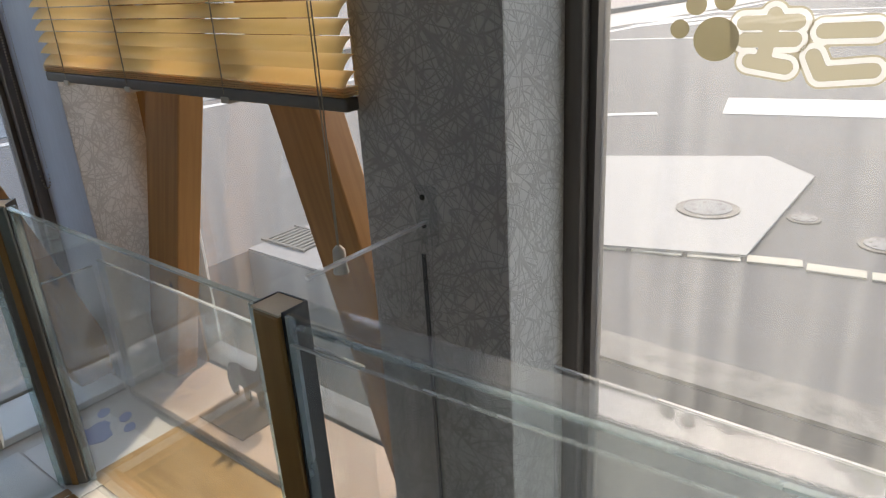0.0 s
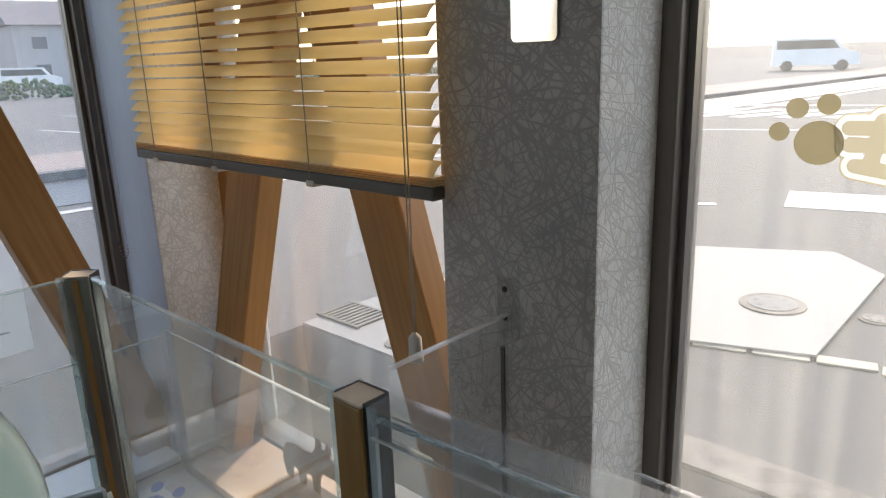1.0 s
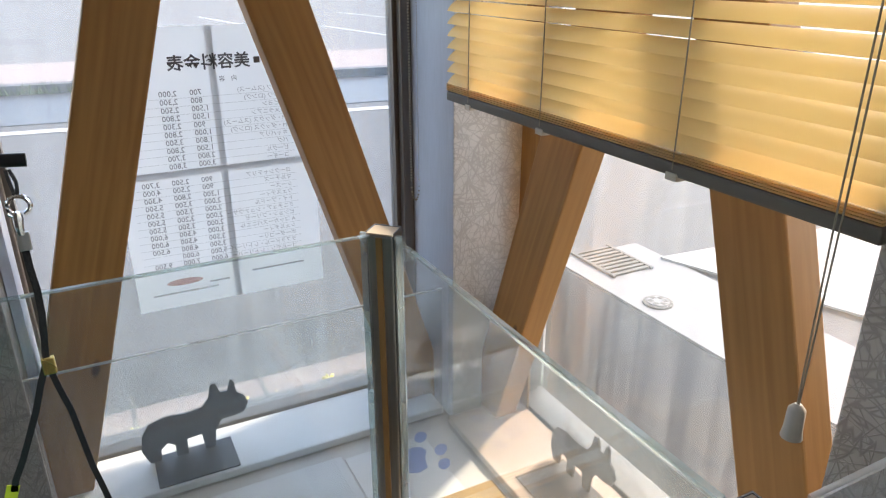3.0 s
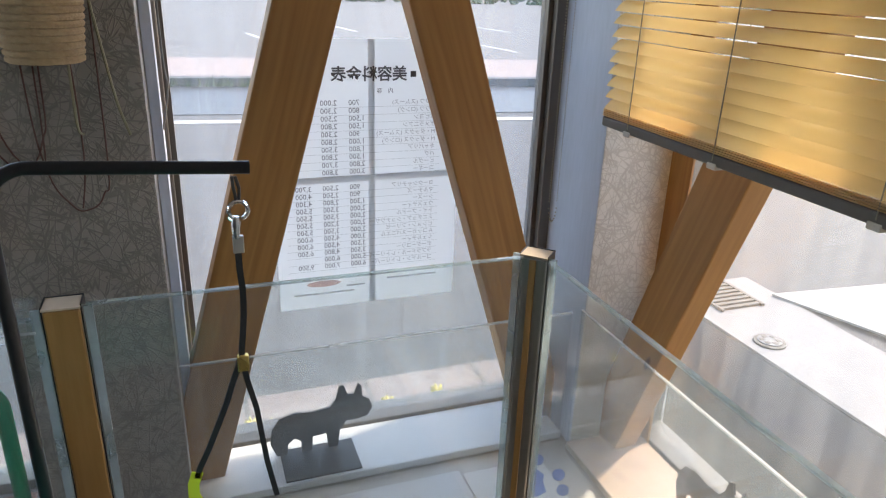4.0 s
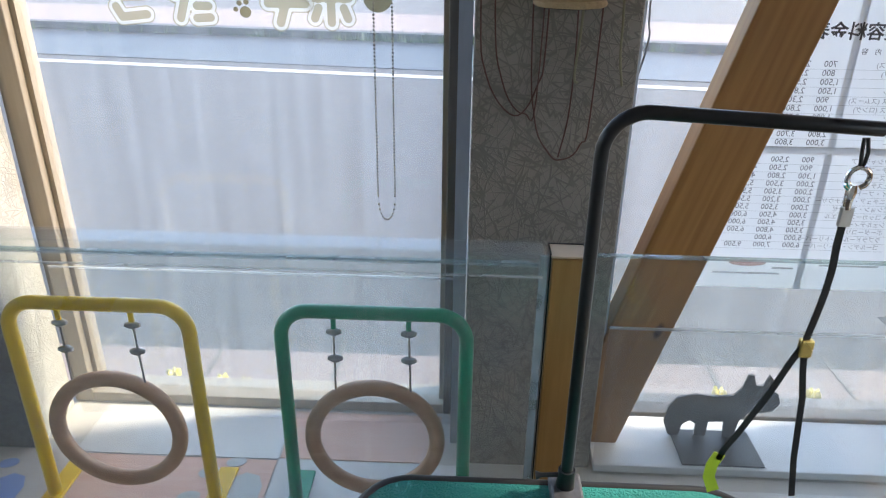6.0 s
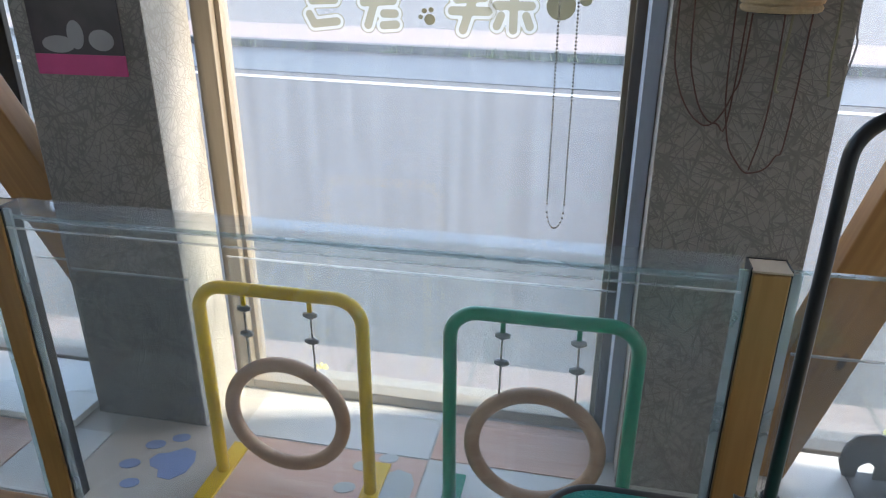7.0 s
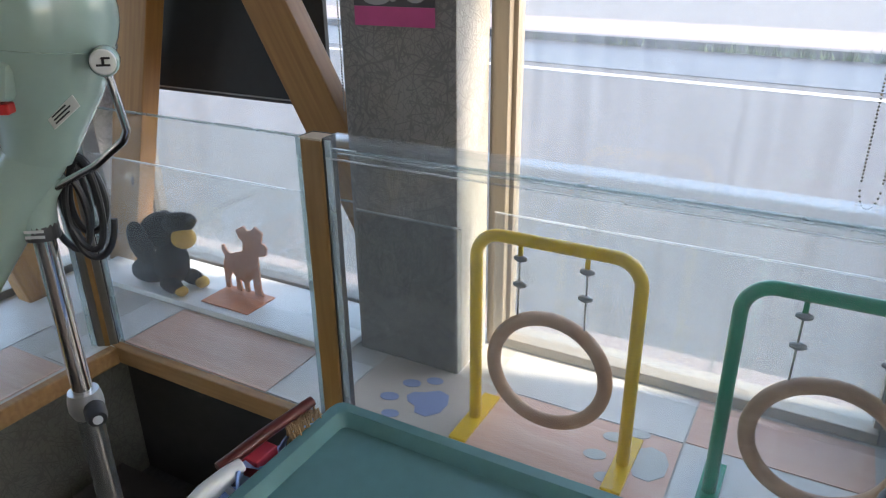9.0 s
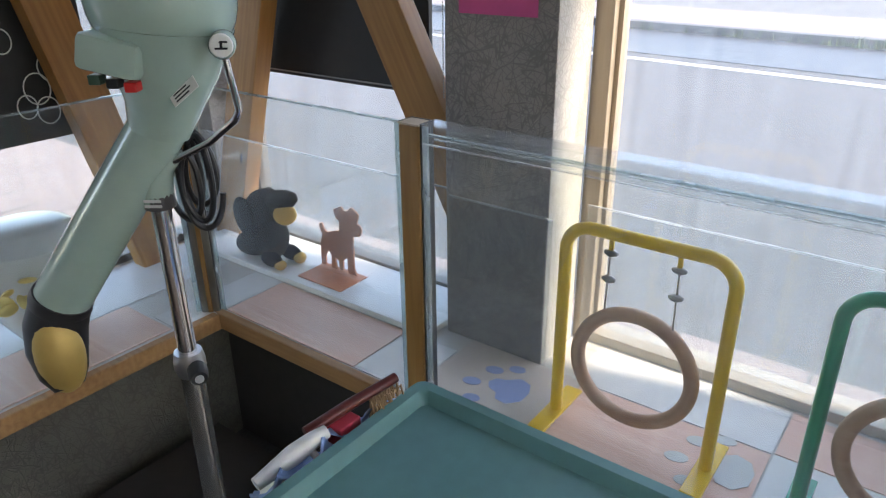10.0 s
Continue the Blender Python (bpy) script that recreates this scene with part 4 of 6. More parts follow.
def film(name, col, see):
    """Thin window film that lets light through; see: how far it is clear."""
    m, n, l, p = nodes_of(name)
    tl = n.new("ShaderNodeBsdfTranslucent")
    tl.inputs["Color"].default_value = (*col, 1)
    p.inputs["Base Color"].default_value = (*col, 1)
    mix = n.new("ShaderNodeMixShader")
    mix.inputs[0].default_value = 0.6
    l.new(p.outputs[0], mix.inputs[1])
    l.new(tl.outputs[0], mix.inputs[2])
    tr = n.new("ShaderNodeBsdfTransparent")
    tr.inputs["Color"].default_value = (*[0.5 + 0.5 * c for c in col], 1)
    m2 = n.new("ShaderNodeMixShader")
    m2.inputs[0].default_value = see
    l.new(mix.outputs[0], m2.inputs[1])
    l.new(tr.outputs[0], m2.inputs[2])
    l.new(m2.outputs[0], n["Material Output"].inputs["Surface"])
    return m


b = bmesh.new()
prism(b, [(0.045 * math.cos(a_ * 0.5), 0.009 * math.sin(a_ * 0.5)) for a_ in range(13)], 0.0003, on_west(0.19, 0.805, TX))
part("mark", b, film("pink_print", (0.8, 0.55, 0.5), 0.75), pl, "faint pink printed mark")
FAINT = film("faint_ink", (0.62, 0.62, 0.62), 0.88)
for z, y0, y1 in ((0.775, 0.11, 0.27), (0.79, 0.25, 0.3), (0.8, 0.36, 0.5)):
    b = bmesh.new()
    box(b, TX, TX + 0.0002, y0, y1, z, z + 0.005)
    part("print_bar", b, FAINT, pl)


OLIVE, WHITEF = film("olive_film", (0.4, 0.36, 0.24), 0.36), film("white_film", (0.8, 0.79, 0.74), 0.45)


def clip(poly, lo, sign):
    """Keeps the part of a polygon of (x, y, distance) where the distance is below (sign 1) or above (sign -1) a bound."""
    out = []
    for p, q in zip(poly, poly[1:] + poly[:1]):
        a_, c_ = sign * (lo - p[2]), sign * (lo - q[2])
        if a_ >= 0:
            out.append(p)
        if a_ * c_ < 0:
            u = a_ / (a_ - c_)
            out.append(tuple(p[k_] + (q[k_] - p[k_]) * u for k_ in range(3)))
    return out


def outline_film(strokes, r0, r1, base, cell=0.0035):
    """Thin film over all places between r0 and r1 from the strokes, as one sheet with smooth edges."""
    def dist(x, y):
        best = 9.0
        for x0, y0, x1, y1 in strokes:
            dx, dy = x1 - x0, y1 - y0
            u = min(1, max(0, ((x - x0) * dx + (y - y0) * dy) / (dx * dx + dy * dy + 1e-12)))
            best = min(best, math.hypot(x - x0 - u * dx, y - y0 - u * dy))
        return best
    xs = [v for q in strokes for v in (q[0], q[2])]
    ys = [v for q in strokes for v in (q[1], q[3])]
    nx, ny = int((max(xs) - min(xs) + 2 * r1) / cell) + 2, int((max(ys) - min(ys) + 2 * r1) / cell) + 2
    gx0, gy0 = min(xs) - r1 - cell / 2, min(ys) - r1 - cell / 2
    g = [[(gx0 + i * cell, gy0 + k_ * cell, dist(gx0 + i * cell, gy0 + k_ * cell)) for k_ in range(ny + 1)] for i in range(nx + 1)]
    b = bmesh.new()
    for i in range(nx):
        for k_ in range(ny):
            poly = clip([g[i][k_], g[i + 1][k_], g[i + 1][k_ + 1], g[i][k_ + 1]], r1, 1)
            if r0 > 0 and poly:
                poly = clip(poly, r0, -1)
            if len(poly) > 2:
                b.faces.new([b.verts.new(base @ Vector((x, y, 0))) for x, y, _ in poly])
    bmesh.ops.remove_doubles(b, verts=b.verts, dist=0.00005)
    return b


GLYPHS = (((-0.03, 0.02, 0.03, 0.022), (-0.028, 0, 0.028, 0.002), (0.004, 0.03, -0.004, -0.02), (-0.02, -0.024, 0.022, -0.03)),
          ((-0.026, 0.018, 0.024, 0.02), (-0.024, -0.03, 0.028, -0.024), (-0.034, -0.01, -0.026, -0.026)),
          ((-0.034, 0.016, 0.03, 0.02), (-0.004, 0.034, -0.026, -0.03), (0.01, -0.006, 0.034, -0.006), (0.008, -0.03, 0.036, -0.028)),
          ((-0.026, 0.024, 0.028, 0.028), (-0.036, 0.002, 0.036, 0.002), (0.004, 0.02, -0.014, -0.034)),
          ((-0.036, 0.014, 0.036, 0.014), (0, 0.034, 0, -0.034), (-0.026, -0.006, -0.034, -0.026), (0.026, -0.006, 0.034, -0.026)))


def window_sign(base, paws, chars, label):
    """paws and chars lie in a plane whose x runs along the glass and y up; base lays it on the glass."""
    t = thing("window_sign", base.translation, label, "sign")
    for px, py, s in paws:
        for nm, dx, dy, r in (("paw_pad", 0, 0, 0.031), ("paw_toe", -0.051, 0.013, 0.0135), ("paw_toe", -0.03, 0.045, 0.0145), ("paw_toe", 0.008, 0.051, 0.0145)):
            b = bmesh.new()
            prism(b, [(px + s * dx + abs(s) * r * math.cos(i * 0.3142), py + abs(s) * (dy + r * 0.95 * math.sin(i * 0.3142))) for i in range(20)], 0.0006, base)
            part(nm, b, OLIVE, t)
    for cx, cy, g, sc in chars:
        strokes = [(cx + x0 * sc, cy + y0 * sc, cx + x1 * sc, cy + y1 * sc) for x0, y0, x1, y1 in GLYPHS[g]]
        for nm, r0, r1, mat in (("stroke", 0, 0.0085, OLIVE), ("border", 0.0088, 0.0148, WHITEF), ("outline", 0.015, 0.0172, OLIVE)):
            part(nm, outline_film(strokes, r0 * sc, r1 * sc, base), mat, t)
    return t


north_base = Matrix(((1, 0, 0, 0), (0, 0, -1, GY - 0.036), (0, 1, 0, 0), (0, 0, 0, 1)))
window_sign(north_base, [(-0.289, 1.353, 1.0)], [(-0.221, 1.352, 0, 1.1), (-0.128, 1.345, 1, 1.1), (-0.01, 1.358, 2, 1.3), (0.15, 1.365, 4, 1.05), (0.26, 1.36, 3, 1.05)], "olive paw print and outlined strokes stuck on the glass")
west_base = Matrix(((0, 0, 1, GX + 0.006), (1, 0, 0, 0), (0, 1, 0, 0), (0, 0, 0, 1)))
window_sign(west_base, [(-0.69, 1.393, -1.0), (-0.975, 1.36, 0.4)], [(-1.22, 1.377, 1, 1.05), (-1.09, 1.377, 2, 1.05), (-0.885, 1.377, 3, 1.1), (-0.79, 1.377, 4, 1.05)], "olive paw prints and outlined strokes stuck on the glass")


# ---- mats and paw stickers on the platform ----
PINK = wood("pink_wood_mat", (0.62, 0.37, 0.28), (0.74, 0.5, 0.4), "y", 0.45, False)
PALE = simple("pale_marbled_mat", (0.62, 0.61, 0.59), 0.4, var=0.12, scale=9)
GOLD = wood("golden_ply", (0.3, 0.18, 0.065), (0.42, 0.27, 0.11), "x", 0.4, False)


def mat_sheet(x0, x1, y0, y1, m, label, k=1):
    return boxed("floor_mat", (x0, x1, y0, y1, B + 0.001, B + 0.002 + 0.001 * k), m, label=label, category="mat", group="platform mats")


LP, LW_, LG = "pinkish wood-grain vinyl sheet on the platform", "pale marbled vinyl sheet on the platform", "golden plywood sheet on the platform"
mat_sheet(-1.795, -1.565, -2.48, -1.935, PINK, LP)
mat_sheet(-1.795, -1.565, -1.93, -1.75, PALE, LW_)
mat_sheet(-1.795, -1.4, -2.62, -2.485, PALE, LW_)
mat_sheet(-1.39, -0.2, -2.76, -2.515, PINK, LP)
mat_sheet(-1.795, -0.3, -3.05, -2.765, PALE, LW_)
mat_sheet(-1.86, -1.565, -1.395, -0.93, PINK, LP)
mat_sheet(-2.05, -1.865, -1.43, -0.93, PALE, LW_)
mat_sheet(-1.865, -1.565, -0.925, -0.49, PALE, LW_)
mat_sheet(-2.05, -1.87, -0.925, -0.54, PINK, LP)
mat_sheet(-1.87, -1.565, -1.745, -1.4, simple("beige_mat", (0.48, 0.42, 0.37), 0.5), "beige vinyl sheet on the platform")
mat_sheet(-1.815, -1.565, -0.48, -0.05, PINK, LP)
mat_sheet(-1.815, -1.5, -0.045, 0.48, PALE, LW_)
mat_sheet(-1.8, -1.5, 0.485, 0.71, PALE, LW_)
mat_sheet(-1.555, -0.715, 0.545, 0.785, GOLD, LG, 2)


def paw_sticker(x, y, turn, s, col, nm):
    m = simple(nm, col, 0.45, var=0.06)
    t = thing("paw_sticker", (x, y, B + 0.003), nm.replace("_", " ") + " cut-out on the platform", "sticker", "paw stickers")
    T = pose(x, y, B + 0.0035, 0, 0, turn)
    pad = [(0.05, 0.0), (0.045, 0.03), (0.02, 0.045), (-0.012, 0.03), (-0.035, 0.028), (-0.048, 0.01), (-0.04, -0.01), (-0.02, -0.022), (-0.015, -0.045), (0.012, -0.055), (0.04, -0.035)]
    b = bmesh.new()
    prism(b, [(px * s, py * s) for px, py in pad], 0.0012, T)
    part("pad", b, m, t)
    for i, (cx, cy, ra, rb_) in enumerate(((0.0, 0.08, 0.02, 0.014), (-0.05, 0.06, 0.022, 0.015), (-0.085, 0.0, 0.022, 0.015), (-0.065, -0.06, 0.02, 0.014))):
        b = bmesh.new()
        prism(b, [((cx + ra * math.cos(k * 0.4488)) * s, (cy + rb_ * math.sin(k * 0.4488)) * s) for k in range(14)], 0.0012, T)
        part("toe", b, m, t)


paw_sticker(-1.725, -1.54, 105, 1.15, (0.22, 0.28, 0.48), "blue_paw_sticker")
paw_sticker(-1.755, -1.0, 105, 1.2, (0.5, 0.5, 0.48), "pale_paw_sticker")
paw_sticker(-1.72, 0.64, -40, 1.1, (0.16, 0.22, 0.45), "dark_blue_paw_sticker")


# ---- cut-out dog figures ----
from mathutils import geometry

BULLDOG = [(-0.11, 0.0), (-0.085, 0.0), (-0.082, 0.024), (-0.066, 0.034), (-0.05, 0.026), (-0.05, 0.0), (-0.024, 0.0), (-0.022, 0.032), (0.012, 0.034), (0.016, 0.0), (0.04, 0.0), (0.046, 0.036),
           (0.062, 0.056), (0.09, 0.056), (0.116, 0.06), (0.128, 0.078), (0.12, 0.098), (0.104, 0.106), (0.101, 0.13), (0.093, 0.138), (0.083, 0.115), (0.066, 0.116), (0.058, 0.137), (0.046, 0.136), (0.038, 0.108),
           (0.022, 0.092), (-0.02, 0.088), (-0.06, 0.092), (-0.1, 0.084), (-0.118, 0.062), (-0.124, 0.03)]
TERRIER = [(-0.088, 0.001), (-0.07, 0.002), (-0.067, 0.033), (-0.054, 0.058), (-0.042, 0.041), (-0.044, 0), (-0.023, 0), (-0.027, 0.039), (-0.012, 0.031), (-0.01, 0.003), (0.005, 0.003), (0.006, 0.035), (0.025, 0.052),
           (0.026, 0), (0.059, 0), (0.051, 0.02), (0.054, 0.126), (0.084, 0.135), (0.092, 0.158), (0.085, 0.168), (0.072, 0.171), (0.082, 0.201), (0.054, 0.219), (0.043, 0.206), (0.022, 0.202), (0.012, 0.213),
           (-0.019, 0.197), (-0.012, 0.173), (0.002, 0.165), (-0.001, 0.134), (-0.054, 0.116), (-0.068, 0.124), (-0.074, 0.141), (-0.085, 0.138), (-0.083, 0.116), (-0.074, 0.105), (-0.086, 0.075)]


def cutout(outline, at, turn, col, base, name, label, sc=1.0, back=0.0, tall=1.0):
    """A flat sheet-metal dog standing on a square plate, one mesh."""
    b = bmesh.new()
    T = pose(*at, 0, 0, turn)
    poly = [(x * sc, z * sc * tall + 0.004) for x, z in outline]
    M = T @ Matrix.Translation((0, 0.003 + back, 0)) @ pose(0, 0, 0, 90, 0, 0)
    lo, hi = [[b.verts.new(M @ Vector((x, y, d))) for x, y in poly] for d in (0, 0.006)]
    for tri in geometry.tessellate_polygon([[Vector((x, y, 0)) for x, y in poly]]):
        b.faces.new([lo[i] for i in tri])
        b.faces.new([hi[i] for i in tri])
    for i in range(len(poly)):
        j = (i + 1) % len(poly)
        b.faces.new((lo[i], lo[j], hi[j], hi[i]))
    x0, x1, y0, y1 = base
    tmp = bmesh.new()
    box(tmp, x0, x1, y0, y1, 0, 0.004, 0.0008)
    tmp.transform(T)
    me = bpy.data.meshes.new("plate")
    tmp.to_mesh(me)
    tmp.free()
    b.from_mesh(me)
    bpy.data.meshes.remove(me)
    return single(name, b, simple(name + "_paint", col, 0.45, 0.2, var=0.15), label, "figurine", "cut-out dogs")


Z1 = B + 0.0225
cutout(BULLDOG, (-1.985, 0.15, Z1), 90, (0.035, 0.032, 0.035), (-0.11, 0.085, -0.11, 0.02), "dog_cutout", "black metal cut-out of a bulldog on a plate", 1.08, 0.0, 1.25)
cutout(BULLDOG, (-1.425, 0.955, Z1), 0, (0.06, 0.045, 0.04), (-0.09, 0.1, -0.125, 0.02), "dog_cutout", "dark brown metal cut-out of a bulldog on a plate", 0.95, 0.0, 1.3)
cutout(TERRIER, (-1.945, -2.342, Z1), 90, (0.52, 0.17, 0.065), (-0.1, 0.1, -0.115, 0.015), "dog_cutout", "rust brown metal cut-out of a terrier on a plate", 1.12, 0.0, 1.0)

b = bmesh.new()
c = Vector((-1.87, -2.66, Z1))
ball(b, c + Vector((0, -0.045, 0.045)), (0.06, 0.075, 0.044))
ball(b, c + Vector((0.0, 0.06, 0.09)), (0.056, 0.06, 0.08), pose(0, 0, 0, -12, 0, 0))
ball(b, c + Vector((0.0, 0.035, 0.2)), (0.066, 0.068, 0.062))
ball(b, c + Vector((0.0, 0.125, 0.243)), (0.04, 0.075, 0.034), pose(0, 0, 0, 14, 0, 0))
ball(b, c + Vector((0.062, 0.005, 0.172)), (0.022, 0.055, 0.075), pose(0, 0, 0, 20, 0, 0))
ball(b, c + Vector((-0.062, 0.005, 0.172)), (0.022, 0.055, 0.075), pose(0, 0, 0, 20, 0, 0))
ball(b, c + Vector((0.04, 0.09, 0.03)), (0.024, 0.05, 0.028))
ball(b, c + Vector((-0.04, 0.1, 0.03)), (0.024, 0.05, 0.028))
n_black = len(b.faces)
ball(b, c + Vector((0.012, 0.152, 0.2)), (0.034, 0.046, 0.036), pose(0, 0, 0, 14, 0, 0))
ball(b, c + Vector((0.04, 0.135, 0.018)), (0.022, 0.02, 0.017))
ball(b, c + Vector((-0.04, 0.145, 0.02)), (0.024, 0.022, 0.02))
for i, f in enumerate(list(b.faces)):
    f.material_index = 0 if i < n_black else 1
plush = single("plush_dog", b, [simple("black_plush", (0.008, 0.008, 0.011), 1.0, var=0.3, scale=90, bump=0.8), simple("tan_plush", (0.55, 0.33, 0.08), 0.95, var=0.2, scale=90, bump=0.8)], "black and tan plush dog sitting on the board", "plush toy", smooth=True)

# ---- black boards in the south-west corner ----
BOARD = simple("blackboard", (0.012, 0.012, 0.013), 0.5, var=0.3)
CHALK = simple("chalk", (0.6, 0.6, 0.58), 0.9)
t = thing("blackboard", (GX + 0.03, -2.4, 0.98), "black panel leaning against the window behind the timbers", "board")
b = bmesh.new()
box(b, GX + 0.012, GX + 0.03, -2.98, -2.055, 0.985, 1.9, 0.002)
part("panel", b, BOARD, t)
b = bmesh.new()
box(b, GX + 0.031, GX + 0.036, -2.98, -2.055, 0.996, 1.0)
part("edge_line", b, simple("grey_line", (0.3, 0.3, 0.3), 0.6), t, "thin grey line along the lower edge")
t = thing("blackboard", (-1.0, SY + 0.03, 0.86), "black chalkboard with white loops drawn on it", "board")
b = bmesh.new()
box(b, -1.6, -0.2, SY + 0.02, SY + 0.035, 0.84, 1.8, 0.002)
part("panel", b, BOARD, t)
for cx, cz, r in ((-1.47, 1.06, 0.035), (-1.42, 1.0, 0.04), (-1.5, 0.98, 0.03), (-1.44, 0.93, 0.035), (-1.35, 1.15, 0.03), (-1.31, 1.18, 0.025), (-1.38, 0.95, 0.03)):
    b = bmesh.new()
    tube(b, [(cx + r * math.cos(i * 0.3142), SY + 0.037, cz + r * 1.2 * math.sin(i * 0.3142)) for i in range(20)], 0.0022, 5, True)
    part("chalk_loop", b, CHALK, t)


# ---- stand dryer ----
SAGE = simple("sage_enamel", (0.3, 0.4, 0.35), 0.22, var=0.05, scale=30, bump=0.0, coat=0.6)
DP = Vector((-1.045, -1.8, 0))
DS, DZ = 0.912, 0.137       # its size, and how far the pole is pulled out
RGT = Vector((-0.568, 0.823, 0))      # along the head's side
TOW = Vector((0.823, 0.568, 0))       # towards the room
UP = Vector((0, 0, 1))


def dp(a_, up, out=0.0):
    return DP + RGT * a_ + TOW * out + UP * up


t = thing("stand_dryer", tuple(DP), "sage green pet dryer on a chrome pole stand", "dryer")
b = bmesh.new()
HM = Matrix.Translation(dp(0.043, 1.325)) @ Matrix((( *(RGT * 1)[:1], TOW.x, 0, 0), (RGT.y, TOW.y, 0, 0), (0, 0, 1, 0), (0, 0, 0, 1)))
ball(b, (0, 0, 0), (0.122, 0.118, 0.127), HM, 32)
head = part("head", b, SAGE, t, smooth=True)
b = bmesh.new()
tube(b, [dp(0.04, 1.28), dp(0.03, 1.205), dp(0.016, 1.145), dp(0.0, 1.1)], [0.114, 0.088, 0.064, 0.053], 24)
part("funnel", b, SAGE, t, smooth=True)
b = bmesh.new()
tube(b, [dp(0.006, 1.115), dp(-0.105, 0.965), dp(-0.262, 0.755)], [0.05, 0.053, 0.055], 24)
part("blow_tube", b, SAGE, t, smooth=True)
b = bmesh.new()
tube(b, [dp(-0.255, 0.765), dp(-0.263, 0.752), dp(-0.268, 0.742)], [0.058, 0.06, 0.058], 24)
part("collar", b, BLACK, t, smooth=True)
b = bmesh.new()
tube(b, [dp(-0.266, 0.745), dp(-0.284, 0.7, 0.004), dp(-0.288, 0.65, 0.012), dp(-0.278, 0.6, 0.026), dp(-0.268, 0.572, 0.035)], [0.057, 0.06, 0.058, 0.047, 0.03], 24)
noz = part("nozzle", b, BLACK, t, "dark bent nozzle", smooth=True)
b = bmesh.new()
ball(b, dp(-0.27, 0.652, 0.037), (0.05, 0.042, 0.09), Matrix(((RGT.x, TOW.x, 0, 0), (RGT.y, TOW.y, 0, 0), (0, 0, 1, 0), (0, 0, 0, 1))), 20)
part("mouth", b, simple("brass_mesh", (0.5, 0.34, 0.1), 0.45, 0.3), noz, "yellow lit nozzle mouth", smooth=True)
b = bmesh.new()
R3 = Matrix(((RGT.x, TOW.x, 0, 0), (RGT.y, TOW.y, 0, 0), (0, 0, 1, 0), (0, 0, 0, 1)))
box(b, -0.05, 0.05, -0.06, 0.03, -0.03, 0.03, 0.012)
b.transform(Matrix.Translation(dp(-0.012, 1.245, 0.09)) @ R3 @ pose(0, 0, 0, 0, 14, 0))
sw = part("switch_box", b, SAGE, t, smooth=True)
for i, col in enumerate(((0.02, 0.05, 0.03), (0.02, 0.02, 0.02), (0.5, 0.02, 0.02))):
    b = bmesh.new()
    box(b, -0.01, 0.01, -0.012, 0.012, -0.012, 0.004, 0.002)
    b.transform(Matrix.Translation(dp(-0.04 + i * 0.028, 1.213 - 0.006 * i, 0.1)) @ R3)
    part("switch", b, simple("switch_" + str(i), col, 0.35), sw)
b = bmesh.new()
lathe(b, [(0.016, 0), (0.021, 0.004), (0.021, 0.045), (0.019, 0.05)], Matrix.Translation(dp(0.152, 1.257, 0.045)) @ TOW.to_track_quat("Z", "Y").to_matrix().to_4x4() @ pose(0, 0, 0, 0, 15, 0), 24)
pv = part("pivot", b, SAGE, t, smooth=True)
b = bmesh.new()
lathe(b, [(0.018, 0), (0.0185, 0.003), (0.0165, 0.005)], Matrix.Translation(dp(0.165, 1.259, 0.094)) @ TOW.to_track_quat("Z", "Y").to_matrix().to_4x4() @ pose(0, 0, 0, 0, 15, 0), 24)
part("cap", b, simple("white_cap", (0.7, 0.7, 0.68), 0.3), pv, "white round cap with a dark mark", smooth=True)
for q in ((-0.006, -0.003, -0.01, 0.01), (0.004, 0.007, -0.01, 0.006), (-0.006, 0.007, -0.002, 0.002)):
    b = bmesh.new()
    box(b, q[0], q[1], q[2], q[3], 0, 0.0015)
    b.transform(Matrix.Translation(dp(0.1665, 1.259, 0.0995)) @ TOW.to_track_quat("Z", "Y").to_matrix().to_4x4() @ pose(0, 0, 0, 0, 15, 90))
    part("mark", b, BLACK, pv)
b = bmesh.new()
tube(b, [dp(0.162, 1.236, 0.075), dp(0.168, 1.18, 0.07), dp(0.168, 1.15, 0.06), dp(0.158, 1.132, 0.055), dp(0.1, 1.087, 0.03), dp(-0.012, 1.03, 0.0)], 0.0065, 12)
part("tilt_rod", b, CHROME, t, "bent chrome tilt rod", smooth=True)
b = bmesh.new()
tube(b, [dp(0.05, 1.062), dp(0.02, 1.04), dp(0.002, 1.01), dp(-0.002, 0.96)], [0.014, 0.024, 0.03, 0.028], 18)
part("bracket", b, SAGE, t, smooth=True)
b = bmesh.new()
tube(b, [dp(0, 0.985), dp(0, 0.955)], 0.0285, 24)
part("model_plate", b, simple("label_black", (0.05, 0.05, 0.05), 0.3), t, "dark model plate")
b = bmesh.new()
tube(b, [dp(0, 0.955), dp(0, 0.62)], 0.0185, 18)
part("upper_pole", b, CHROME, t, "bright chrome pole", smooth=True)
b = bmesh.new()
tube(b, [dp(0, 0.64), dp(0, 0.62), dp(0, 0.6), dp(0, 0.585)], [0.028, 0.032, 0.032, 0.026], 20)
cl = part("clamp_collar", b, STEEL, t, smooth=True)
b = bmesh.new()
tube(b, [dp(0.022, 0.61, 0.02), dp(0.034, 0.609, 0.044), dp(0.039, 0.608, 0.053)], [0.02, 0.02, 0.016], 14)
part("clamp_knob", b, BLACK, cl, smooth=True)
b = bmesh.new()
tube(b, [dp(0.039, 0.608, 0.0535), dp(0.04, 0.608, 0.0555)], 0.009, 12)
part("knob_cap", b, simple("white_cap_2", (0.7, 0.7, 0.7), 0.4), cl)
b = bmesh.new()
